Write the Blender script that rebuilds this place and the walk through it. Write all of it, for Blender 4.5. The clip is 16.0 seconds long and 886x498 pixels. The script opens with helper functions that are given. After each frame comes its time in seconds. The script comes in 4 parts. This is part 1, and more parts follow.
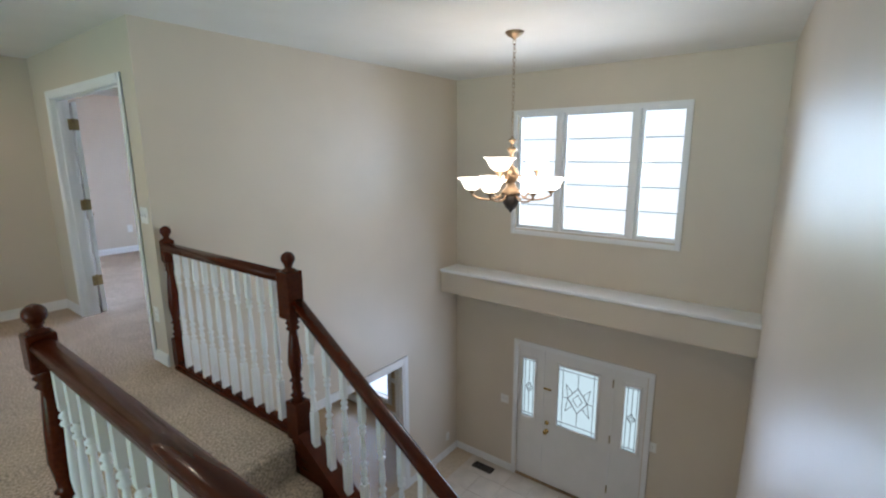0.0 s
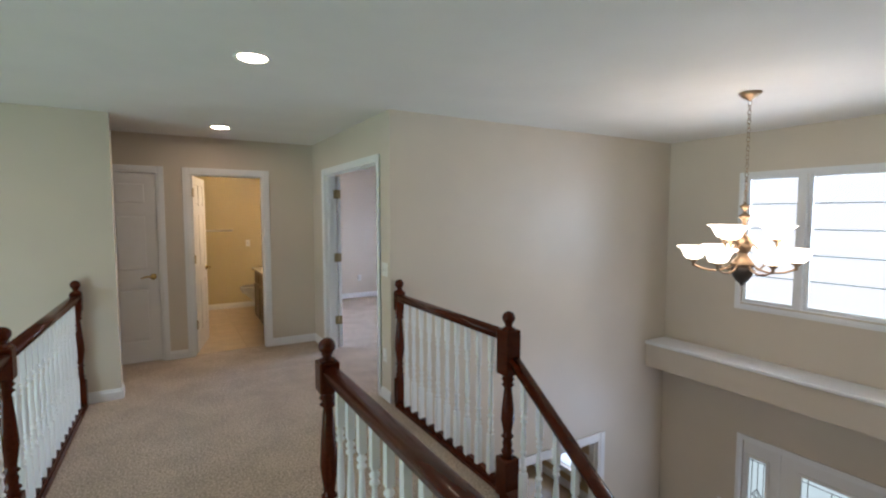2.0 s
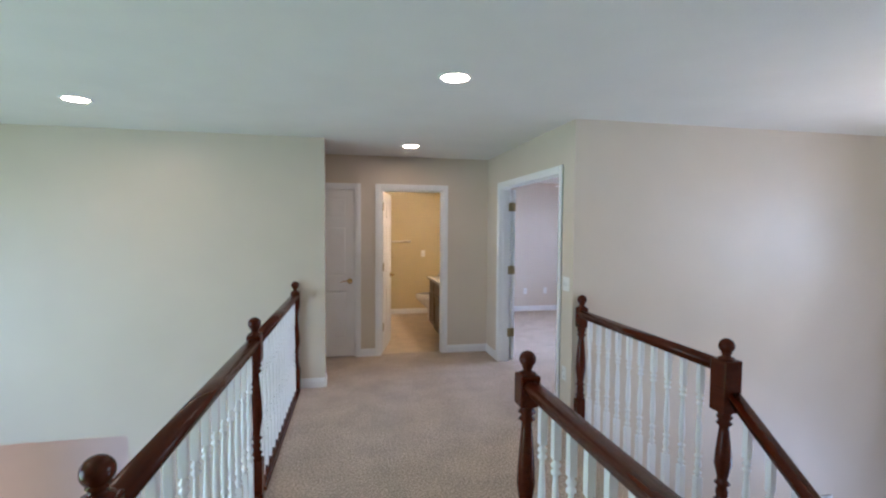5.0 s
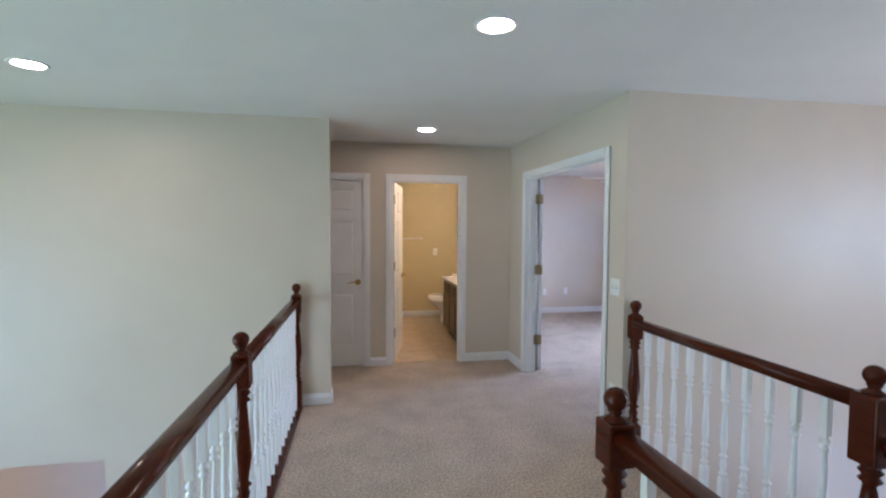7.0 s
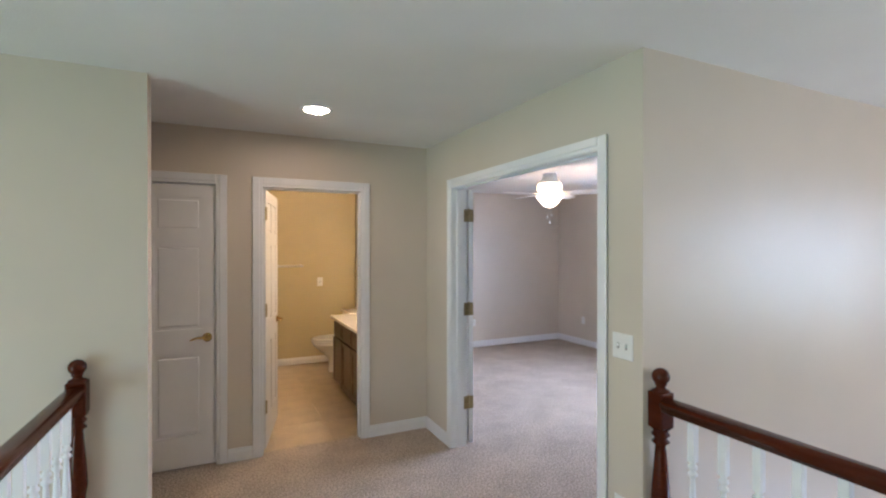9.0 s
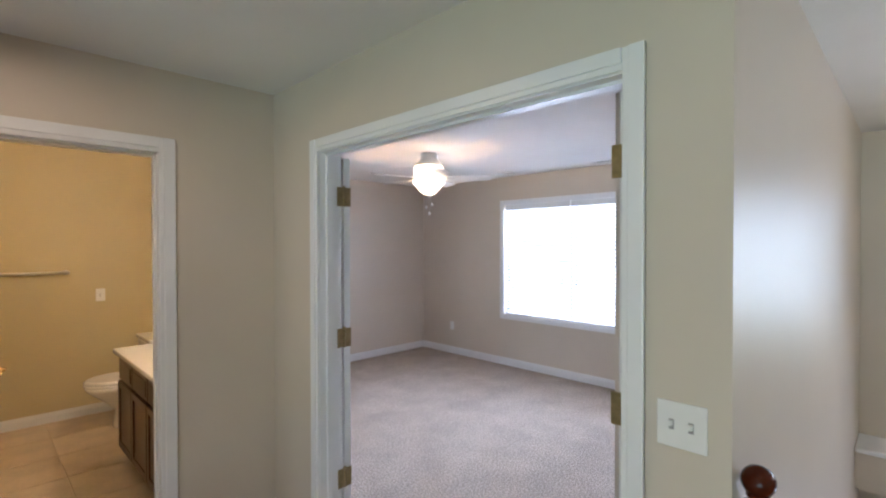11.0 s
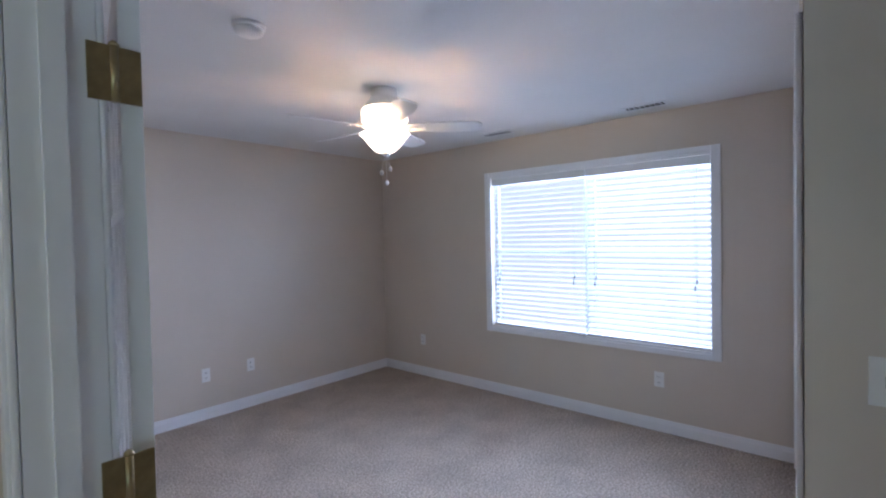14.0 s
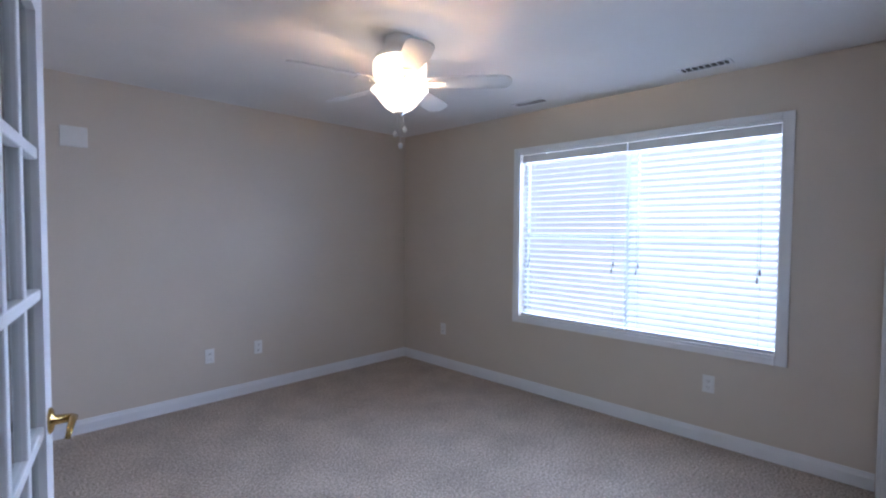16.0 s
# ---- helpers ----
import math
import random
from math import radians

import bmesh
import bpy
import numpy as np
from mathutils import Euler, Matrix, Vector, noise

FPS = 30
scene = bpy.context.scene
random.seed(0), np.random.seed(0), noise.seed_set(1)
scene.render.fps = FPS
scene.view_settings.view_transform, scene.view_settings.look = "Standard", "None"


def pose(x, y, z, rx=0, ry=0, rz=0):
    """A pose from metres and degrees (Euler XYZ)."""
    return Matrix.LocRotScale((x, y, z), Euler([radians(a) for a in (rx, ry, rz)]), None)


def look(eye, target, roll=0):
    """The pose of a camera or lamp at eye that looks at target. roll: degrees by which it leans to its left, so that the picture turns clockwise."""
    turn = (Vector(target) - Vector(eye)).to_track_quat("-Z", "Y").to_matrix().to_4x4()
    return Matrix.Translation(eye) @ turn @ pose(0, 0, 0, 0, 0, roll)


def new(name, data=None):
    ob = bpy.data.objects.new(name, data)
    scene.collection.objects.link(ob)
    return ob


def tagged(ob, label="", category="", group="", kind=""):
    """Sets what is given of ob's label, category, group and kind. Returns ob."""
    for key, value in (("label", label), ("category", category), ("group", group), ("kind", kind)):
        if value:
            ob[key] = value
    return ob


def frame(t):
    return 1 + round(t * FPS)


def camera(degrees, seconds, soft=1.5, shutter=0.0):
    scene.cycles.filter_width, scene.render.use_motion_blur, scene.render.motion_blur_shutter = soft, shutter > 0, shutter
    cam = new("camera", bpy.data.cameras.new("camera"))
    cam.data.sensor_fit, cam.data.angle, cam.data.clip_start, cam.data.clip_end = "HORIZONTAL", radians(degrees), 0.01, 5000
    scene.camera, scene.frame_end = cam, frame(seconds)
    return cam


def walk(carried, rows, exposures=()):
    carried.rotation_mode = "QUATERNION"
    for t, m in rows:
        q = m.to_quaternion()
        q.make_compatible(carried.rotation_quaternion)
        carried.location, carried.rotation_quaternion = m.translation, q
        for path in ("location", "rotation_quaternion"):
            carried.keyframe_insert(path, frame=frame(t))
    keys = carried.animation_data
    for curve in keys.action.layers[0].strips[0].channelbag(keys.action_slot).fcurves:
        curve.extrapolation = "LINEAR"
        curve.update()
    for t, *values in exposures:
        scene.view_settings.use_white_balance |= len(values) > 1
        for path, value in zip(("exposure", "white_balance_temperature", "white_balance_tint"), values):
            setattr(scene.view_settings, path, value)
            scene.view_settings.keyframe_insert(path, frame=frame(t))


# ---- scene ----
cam = camera(86.3, 16.0, soft=2.2)
PATH = [
    (0, (-0.081, 0.089, 1.55), (1.479, 1.276, 1.153), -0.3),
    (0.5, (-0.135, 0.08, 1.566), (1.32, 1.42, 1.272), -0.4),
    (1, (-0.179, 0.092, 1.581), (1.144, 1.575, 1.359), -0.5),
    (1.5, (-0.244, 0.107, 1.584), (0.931, 1.715, 1.409), -0.1),
    (2, (-0.29, 0.128, 1.59), (0.719, 1.849, 1.445), -0.0),
    (2.5, (-0.328, 0.151, 1.586), (0.529, 1.955, 1.477), -0.2),
    (3, (-0.36, 0.184, 1.593), (0.369, 2.045, 1.504), 0.0),
    (3.5, (-0.397, 0.204, 1.593), (0.208, 2.108, 1.508), 0.1),
    (4, (-0.419, 0.215, 1.582), (0.077, 2.151, 1.498), 0.5),
    (4.5, (-0.444, 0.219, 1.584), (-0.023, 2.173, 1.498), 0.5),
    (7, (-0.489, 0.846, 1.541), (-0.109, 2.807, 1.444), 0.3),
    (7.5, (-0.451, 1.185, 1.553), (-0.006, 3.133, 1.469), 0.1),
    (8, (-0.446, 1.533, 1.559), (0.11, 3.453, 1.491), 0.6),
    (8.5, (-0.427, 1.892, 1.576), (0.271, 3.766, 1.54), 0.7),
    (9, (-0.361, 2.232, 1.575), (0.503, 4.036, 1.568), -0.0),
    (9.5, (-0.27, 2.546, 1.578), (0.756, 4.263, 1.576), -0.4),
    (10, (-0.184, 2.855, 1.583), (0.999, 4.467, 1.579), -0.4),
    (12.5, (0.583, 4.073, 1.571), (2.144, 5.322, 1.514), -0.3),
    (13, (0.798, 4.261, 1.558), (2.36, 5.509, 1.496), -0.8),
    (13.5, (0.997, 4.406, 1.535), (2.534, 5.685, 1.482), -1.1),
    (14, (1.179, 4.531, 1.521), (2.692, 5.839, 1.473), -1.2),
    (14.5, (1.298, 4.615, 1.488), (2.789, 5.946, 1.434), -0.6),
    (15, (1.389, 4.679, 1.458), (2.85, 6.044, 1.39), -0.0),
    (15.5, (1.46, 4.701, 1.424), (2.882, 6.106, 1.349), 0.3),
    (16, (1.5, 4.732, 1.411), (2.927, 6.132, 1.333), 0.4),
]
EXPOSURES = [(0, -0.43, 6050, 18), (1.0, -0.50, 6200, 20), (2.0, -0.52, 6250, 22), (3.0, -0.36, 6080, 25), (4.5, -0.20, 5800, 26), (7.0, -0.25, 5700, 26), (10.0, -0.12, 6250, 24), (12.5, -0.90, 6000, 25), (14.0, -0.98, 5700, 23), (16.0, -1.05, 5650, 22)]
walk(cam, [(t, look(eye, target, roll)) for t, eye, target, roll in PATH], EXPOSURES)

# ---- light ----
G = -2.655  # the entrance floor
world = bpy.data.worlds.new("sky")
scene.world = world
world.use_nodes = True
wn = world.node_tree
sky = wn.nodes.new("ShaderNodeTexSky")
sky.sky_type, sky.sun_disc = "NISHITA", False
sky.sun_elevation, sky.sun_rotation = radians(50), radians(200)
wn.nodes["Background"].inputs[1].default_value = 0.12
wn.links.new(sky.outputs[0], wn.nodes["Background"].inputs[0])
sun = new("sun", bpy.data.lights.new("sun", "SUN"))
sun.data.energy, sun.data.angle, sun.data.color = 1.0, radians(10), (1, 0.96, 0.9)
sun.matrix_world = look((0, 0, 20), (6, 8, 0))


def sky_panel(name, m, w, h, watts, color, spread=180):
    """Daylight that stands in a window's opening."""
    d = bpy.data.lights.new(name, "AREA")
    d.shape, d.size, d.size_y, d.energy, d.color, d.spread = "RECTANGLE", w, h, watts, color, radians(spread)
    o = new(name, d)
    o.matrix_world = m
    return o


# sky light falls in and down, light from the lawn outside rises
SKY, LAWN = (0.60, 0.78, 1.0), (0.82, 1.0, 0.50)
sky_panel("foyer_daylight", look((5.40, 1.96, 1.62), (0, 1.96, 0.2)), 1.9, 1.5, 120, SKY)
sky_panel("foyer_lawn_light", look((5.40, 1.96, 1.15), (3, 1.96, 1.8)), 1.9, 1.3, 16, LAWN)
sky_panel("front_door_daylight", look((4.985, 1.98, G + 1.4), (0, 1.98, G + 1.4)), 1.3, 0.75, 30, SKY)
sky_panel("bedroom_daylight", look((5.062, 6.235, 1.375), (0, 6.235, 1.375)), 1.9, 1.4, 102, (0.60, 0.77, 1.0), 120)
sky_panel("bedroom_sky", look((5.75, 6.235, 2.0), (3.3, 6.235, 0.3)), 2.0, 1.5, 230, (0.60, 0.77, 1.0), 140)
sky_panel("great_room_sky", look((-6.58, 0.8, 0.0), (0, 2.3, -3.6)), 3.6, 3.2, 275, (0.46, 0.67, 1.0), 150)
sky_panel("great_room_lawn", look((-6.57, 0.8, 0.0), (0, 1.7, 4.6)), 3.6, 3.2, 84, (0.58, 1.0, 0.19), 130)
# added fill that brightens the kitchen from an unseen opening
sky_panel("kitchen_fill", look((-6.62, 5.8, -1.45), (0, 5.8, -1.0)), 0.9, 1.3, 42, (1.0, 0.92, 0.84))
sky_panel("dining_daylight", look((5.058, 5.775, -1.515), (0, 5.775, -1.515)), 1.4, 1.68, 60, SKY)


# ---- materials ----
def node_mat(name, color, rough=0.5, metal=0.0, vary=0.06, scale=6.0, bump=0.0, bump_scale=200.0, fine=0.0, coat=0.0, spec=0.5, detail=2):
    """Paint, wood, carpet, metal: a base colour with variation at two scales and a fine relief."""
    m = bpy.data.materials.new(name)
    m.use_nodes = True
    t = m.node_tree
    b = t.nodes["Principled BSDF"]
    b.inputs["Roughness"].default_value = rough
    b.inputs["Metallic"].default_value = metal
    b.inputs["Coat Weight"].default_value = coat
    b.inputs["Coat Roughness"].default_value = 0.12
    b.inputs["Specular IOR Level"].default_value = spec
    co = t.nodes.new("ShaderNodeTexCoord")
    n1 = t.nodes.new("ShaderNodeTexNoise")
    n1.inputs["Scale"].default_value = scale
    n1.inputs["Detail"].default_value = 4
    n2 = t.nodes.new("ShaderNodeTexNoise")
    n2.inputs["Scale"].default_value = bump_scale
    n2.inputs["Detail"].default_value = detail
    n2.inputs["Roughness"].default_value = 0.65
    for n in (n1, n2):
        t.links.new(co.outputs["Object"], n.inputs["Vector"])
    mix = t.nodes.new("ShaderNodeMix")
    mix.data_type = "RGBA"
    lo = [max(0, c * (1 - vary)) for c in color]
    hi = [min(1, c * (1 + vary)) for c in color]
    mix.inputs[6].default_value = (*lo, 1)
    mix.inputs[7].default_value = (*hi, 1)
    spread = t.nodes.new("ShaderNodeMapRange")
    spread.inputs[1].default_value, spread.inputs[2].default_value = 0.32, 0.68
    t.links.new(n1.outputs["Fac"], spread.inputs[0])
    t.links.new(spread.outputs[0], mix.inputs[0])
    last = mix.outputs[2]
    if fine:
        mx = t.nodes.new("ShaderNodeMix")
        mx.data_type, mx.blend_type = "RGBA", "MULTIPLY"
        mx.inputs[0].default_value = 1
        ramp = t.nodes.new("ShaderNodeMapRange")
        ramp.inputs[1].default_value, ramp.inputs[2].default_value = 0.3, 0.7
        ramp.inputs[3].default_value, ramp.inputs[4].default_value = 1 - fine, 1 + fine * 0.4
        t.links.new(n2.outputs["Fac"], ramp.inputs[0])
        t.links.new(last, mx.inputs[6])
        t.links.new(ramp.outputs[0], mx.inputs[7])
        last = mx.outputs[2]
    t.links.new(last, b.inputs["Base Color"])
    if bump:
        bp = t.nodes.new("ShaderNodeBump")
        bp.inputs["Strength"].default_value = bump
        bp.inputs["Distance"].default_value = 0.01
        t.links.new(n2.outputs["Fac"], bp.inputs["Height"])
        t.links.new(bp.outputs[0], b.inputs["Normal"])
    return m


def glow_mat(name, color, strength):
    m = bpy.data.materials.new(name)
    m.use_nodes = True
    b = m.node_tree.nodes["Principled BSDF"]
    b.inputs["Base Color"].default_value = (0.8, 0.78, 0.72, 1)
    b.inputs["Roughness"].default_value = 0.3
    b.inputs["Emission Color"].default_value = (*color, 1)
    b.inputs["Emission Strength"].default_value = strength
    return m


def glass_mat(name, color=(1, 1, 1), rough=0.0):
    m = bpy.data.materials.new(name)
    m.use_nodes = True
    b = m.node_tree.nodes["Principled BSDF"]
    b.inputs["Base Color"].default_value = (*color, 1)
    b.inputs["Roughness"].default_value = rough
    b.inputs["Transmission Weight"].default_value = 1
    b.inputs["IOR"].default_value = 1.45
    return m


def wood_mat(name, dark, light, rough=0.25, coat=0.6, spec=0.5):
    m = node_mat(name, dark, rough, coat=coat, spec=spec)
    t = m.node_tree
    b = t.nodes["Principled BSDF"]
    co = t.nodes.new("ShaderNodeTexCoord")
    mp = t.nodes.new("ShaderNodeMapping")
    mp.inputs["Scale"].default_value = (30, 3.0, 30)
    no = t.nodes.new("ShaderNodeTexNoise")
    no.inputs["Scale"].default_value, no.inputs["Detail"].default_value = 2.0, 6
    mix = t.nodes.new("ShaderNodeMix")
    mix.data_type = "RGBA"
    mix.inputs[6].default_value, mix.inputs[7].default_value = (*dark, 1), (*light, 1)
    t.links.new(co.outputs["Object"], mp.inputs[0])
    t.links.new(mp.outputs[0], no.inputs["Vector"])
    t.links.new(no.outputs["Fac"], mix.inputs[0])
    t.links.new(mix.outputs[2], b.inputs["Base Color"])
    return m


M_WALL = node_mat("greige_wall_paint", (0.63, 0.55, 0.452), 0.37, vary=0.025, scale=1.6, bump=0.12, bump_scale=260)
M_CEIL = node_mat("white_ceiling_paint", (0.78, 0.77, 0.75), 0.8, vary=0.02, scale=2.5, bump=0.25, bump_scale=120)
M_BATH = node_mat("tan_bathroom_paint", (0.56, 0.47, 0.265), 0.5, vary=0.03, scale=2, bump=0.1, bump_scale=260)
M_DINE = node_mat("tan_dining_paint", (0.52, 0.40, 0.24), 0.55, vary=0.03, scale=2, bump=0.1, bump_scale=260)
M_KIT = node_mat("peach_kitchen_paint", (0.70, 0.62, 0.55), 0.55, vary=0.03, scale=2, bump=0.1, bump_scale=260)
M_TRIM = node_mat("white_trim_paint", (0.80, 0.80, 0.80), 0.32, vary=0.015, scale=9, bump=0.03, bump_scale=60)
M_DOOR = node_mat("white_door_paint", (0.78, 0.77, 0.76), 0.38, vary=0.02, scale=5, bump=0.04, bump_scale=90)
M_CARPET = node_mat("beige_cut_pile_carpet", (0.60, 0.495, 0.40), 0.95, vary=0.10, scale=3.6, bump=1.0, bump_scale=76, fine=0.68, detail=4, spec=0.1)
M_CHERRY = wood_mat("cherry_stained_wood", (0.031, 0.0045, 0.0015), (0.098, 0.0172, 0.005), 0.24, 0.15, 0.15)
M_VANITY = wood_mat("brown_vanity_wood", (0.030, 0.011, 0.005), (0.095, 0.038, 0.017), 0.35, 0.2)
M_BALUSTER = node_mat("white_baluster_paint", (0.82, 0.82, 0.82), 0.28, vary=0.02, scale=14, bump=0.02, bump_scale=80)
M_TILE = node_mat("cream_floor_tile", (0.58, 0.51, 0.42), 0.3, vary=0.10, scale=4, fine=0.06, bump_scale=40, bump=0.02)
M_GROUT = node_mat("tan_grout", (0.54, 0.44, 0.315), 0.9, vary=0.1, scale=30)
M_BTILE = node_mat("tan_bathroom_tile", (0.55, 0.43, 0.29), 0.28, vary=0.10, scale=5, fine=0.06, bump_scale=40, bump=0.02)
M_BRASS = node_mat("polished_brass", (0.60, 0.42, 0.16), 0.22, 1.0, vary=0.08, scale=20)
M_OLDBRASS = node_mat("dull_brass_hinge", (0.34, 0.27, 0.14), 0.38, 1.0, vary=0.15, scale=40)
M_BRONZE = node_mat("antique_bronze", (0.34, 0.24, 0.155), 0.38, 0.9, vary=0.25, scale=25)
M_DARK = node_mat("dark_vent_metal", (0.05, 0.04, 0.035), 0.5, 0.6, vary=0.2, scale=30)
M_PLATE = node_mat("white_plastic_plate", (0.80, 0.79, 0.76), 0.35, vary=0.02, scale=20)
M_SLOT = node_mat("dark_slot", (0.06, 0.055, 0.05), 0.6, vary=0.1, scale=30)
M_PORCELAIN = node_mat("white_porcelain", (0.82, 0.80, 0.76), 0.12, vary=0.01, scale=6, coat=0.5)
M_SILVER = node_mat("brushed_nickel", (0.62, 0.60, 0.57), 0.28, 1.0, vary=0.06, scale=30)
M_BLIND = node_mat("white_blind_slat", (0.82, 0.82, 0.81), 0.4, vary=0.02, scale=12)
bt_ = M_BLIND.node_tree
tr_ = bt_.nodes.new("ShaderNodeBsdfTranslucent")
tr_.inputs[0].default_value = (0.85, 0.86, 0.86, 1)
mx_ = bt_.nodes.new("ShaderNodeMixShader")
mx_.inputs[0].default_value = 0.5
bt_.links.new(bt_.nodes["Principled BSDF"].outputs[0], mx_.inputs[1])
bt_.links.new(tr_.outputs[0], mx_.inputs[2])
bt_.links.new(mx_.outputs[0], bt_.nodes["Material Output"].inputs[0])
# white bars darkened in colour for their shaded, backlit side
M_GRILLE = node_mat("backlit_window_grille", (0.20, 0.21, 0.22), 0.5, vary=0.06, scale=20)
M_CORD = node_mat("grey_cord_tassel", (0.30, 0.28, 0.27), 0.6, vary=0.1, scale=40)
M_FAN = node_mat("white_fan_enamel", (0.78, 0.78, 0.77), 0.35, vary=0.02, scale=8)
M_LEAD = node_mat("dark_lead_came", (0.16, 0.17, 0.17), 0.45, 0.8, vary=0.15, scale=40)
M_GLASS = bpy.data.materials.new("clear_glass")
M_GLASS.use_nodes = True
gn = M_GLASS.node_tree
g_mix, g_tr, g_gl, g_fr = [gn.nodes.new("ShaderNode" + k) for k in ("MixShader", "BsdfTransparent", "BsdfGlossy", "Fresnel")]
g_tr.inputs[0].default_value = (0.95, 0.97, 0.96, 1)
g_gl.inputs["Roughness"].default_value = 0.02
gn.links.new(g_fr.outputs[0], g_mix.inputs[0])
gn.links.new(g_tr.outputs[0], g_mix.inputs[1])
gn.links.new(g_gl.outputs[0], g_mix.inputs[2])
gn.links.new(g_mix.outputs[0], gn.nodes["Material Output"].inputs[0])
M_FROST = glass_mat("textured_glass", (0.55, 0.68, 0.66), 0.3)
M_DOWNLIGHT = glow_mat("downlight_lens", (1.0, 0.80, 0.56), 125)
M_SHADE = glow_mat("lit_opal_glass", (1.0, 0.84, 0.62), 8)
M_FANGLASS = glow_mat("lit_fan_glass", (1.0, 0.80, 0.54), 7)
# emission on the drum's surface, in place of bulbs inside it
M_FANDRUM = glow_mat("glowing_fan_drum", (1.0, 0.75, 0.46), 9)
M_FANBULB = glow_mat("fan_bulb_glass", (1.0, 0.58, 0.25), 720)
M_BATHBULB = glow_mat("bathroom_bulb_glass", (1.0, 0.80, 0.52), 135)


# ---- builders ----
def box(bm, x0, x1, y0, y1, z0, z1, bevel=0.0):
    r = bmesh.ops.create_cube(bm, size=1)
    vs = r["verts"]
    for v in vs:
        v.co = Vector(((x0 + x1) / 2 + v.co.x * (x1 - x0), (y0 + y1) / 2 + v.co.y * (y1 - y0), (z0 + z1) / 2 + v.co.z * (z1 - z0)))
    if bevel:
        es = list({e for v in vs for e in v.link_edges})
        bmesh.ops.bevel(bm, geom=es, offset=bevel, segments=2, affect="EDGES", profile=0.5)
    return bm


def boxed(*a, **k):
    return box(bmesh.new(), *a, **k)


def lathe(bm, profile, seg=14, cx=0.0, cy=0.0, turn=None):
    """Turns (radius, height) pairs about the z axis."""
    rings = []
    for r, z in profile:
        rings.append([bm.verts.new((cx + r * math.cos(2 * math.pi * i / seg), cy + r * math.sin(2 * math.pi * i / seg), z)) for i in range(seg)])
    for a, b in zip(rings, rings[1:]):
        for i in range(seg):
            f = bm.faces.new((a[i], a[(i + 1) % seg], b[(i + 1) % seg], b[i]))
            f.smooth = True
    if profile[0][0] > 1e-5:
        bm.faces.new(list(reversed(rings[0])))
    if profile[-1][0] > 1e-5:
        bm.faces.new(rings[-1])
    if turn is not None:
        bmesh.ops.transform(bm, matrix=turn, verts=[v for r in rings for v in r])
    return bm


def tube(bm, pts, r, seg=8, smooth=True):
    """A round bar along a line of points."""
    pts = [Vector(p) for p in pts]
    rings = []
    for i, p in enumerate(pts):
        d = (pts[min(i + 1, len(pts) - 1)] - pts[max(i - 1, 0)]).normalized()
        a = d.orthogonal().normalized() if abs(d.z) > 0.95 else d.cross(Vector((0, 0, 1))).normalized()
        b = d.cross(a)
        rr = r[i] if isinstance(r, (list, tuple)) else r
        rings.append([bm.verts.new(p + rr * (math.cos(2 * math.pi * k / seg) * a + math.sin(2 * math.pi * k / seg) * b)) for k in range(seg)])
    for a, b in zip(rings, rings[1:]):
        for i in range(seg):
            f = bm.faces.new((a[i], a[(i + 1) % seg], b[(i + 1) % seg], b[i]))
            f.smooth = smooth
    bm.faces.new(list(reversed(rings[0])))
    bm.faces.new(rings[-1])
    return bm


def sweep(bm, profile, p0, p1, smooth=False):
    """Draws a closed outline of (across, up) pairs in a straight line from p0 to p1."""
    p0, p1 = Vector(p0), Vector(p1)
    d = (p1 - p0).normalized()
    side = d.cross(Vector((0, 0, 1))).normalized()
    up = Vector((0, 0, 1))
    ends = [[bm.verts.new(p + side * u + up * v) for u, v in profile] for p in (p0, p1)]
    n = len(profile)
    for i in range(n):
        f = bm.faces.new((ends[0][i], ends[0][(i + 1) % n], ends[1][(i + 1) % n], ends[1][i]))
        f.smooth = smooth
    bm.faces.new(list(reversed(ends[0])))
    bm.faces.new(ends[1])
    return bm


def finish(bm, name, mat):
    bmesh.ops.recalc_face_normals(bm, faces=bm.faces)
    me = bpy.data.meshes.new(name)
    bm.to_mesh(me)
    bm.free()
    me.materials.append(mat)
    return me


def part(name, bm, mat, parent, label="", m=None):
    """ONE mesh object under a thing or a part; m is its pose in its parent's space."""
    me = bm if isinstance(bm, bpy.types.Mesh) else finish(bm, name, mat)
    o = new(name, me)
    o.parent = parent
    if m is not None:
        o.matrix_basis = m
    return tagged(o, label)


def empty(name, m, label, category, group="", kind=""):
    o = new(name)
    o.empty_display_size = 0.1
    o.matrix_basis = m
    return tagged(o, label, category, group, kind)


def single(name, bm, mat, label, category, group="", kind="", m=None):
    o = new(name, bm if isinstance(bm, bpy.types.Mesh) else finish(bm, name, mat))
    if m is not None:
        o.matrix_basis = m
    return tagged(o, label, category, group, kind)


def structure(name, bm, mat, label, category):
    return single(name, bm, mat, label, category, kind="structure")


def wall(bm, axis, a0, a1, u0, u1, z0, z1, holes=()):
    """A wall slab between a0 and a1 along its axis, from u0 to u1, with holes (u0, u1, z0, z1) through it."""
    us = sorted({u0, u1, *[h[0] for h in holes], *[h[1] for h in holes]})
    for p, q in zip(us, us[1:]):
        mid = (p + q) / 2
        cuts = sorted([(h[2], h[3]) for h in holes if h[0] < mid < h[1]])
        z = z0
        spans = []
        for lo, hi in cuts:
            if lo > z:
                spans.append((z, lo))
            z = hi
        if z < z1:
            spans.append((z, z1))
        for lo, hi in spans:
            if axis == "x":
                box(bm, a0, a1, p, q, lo, hi)
            else:
                box(bm, p, q, a0, a1, lo, hi)
    return bm


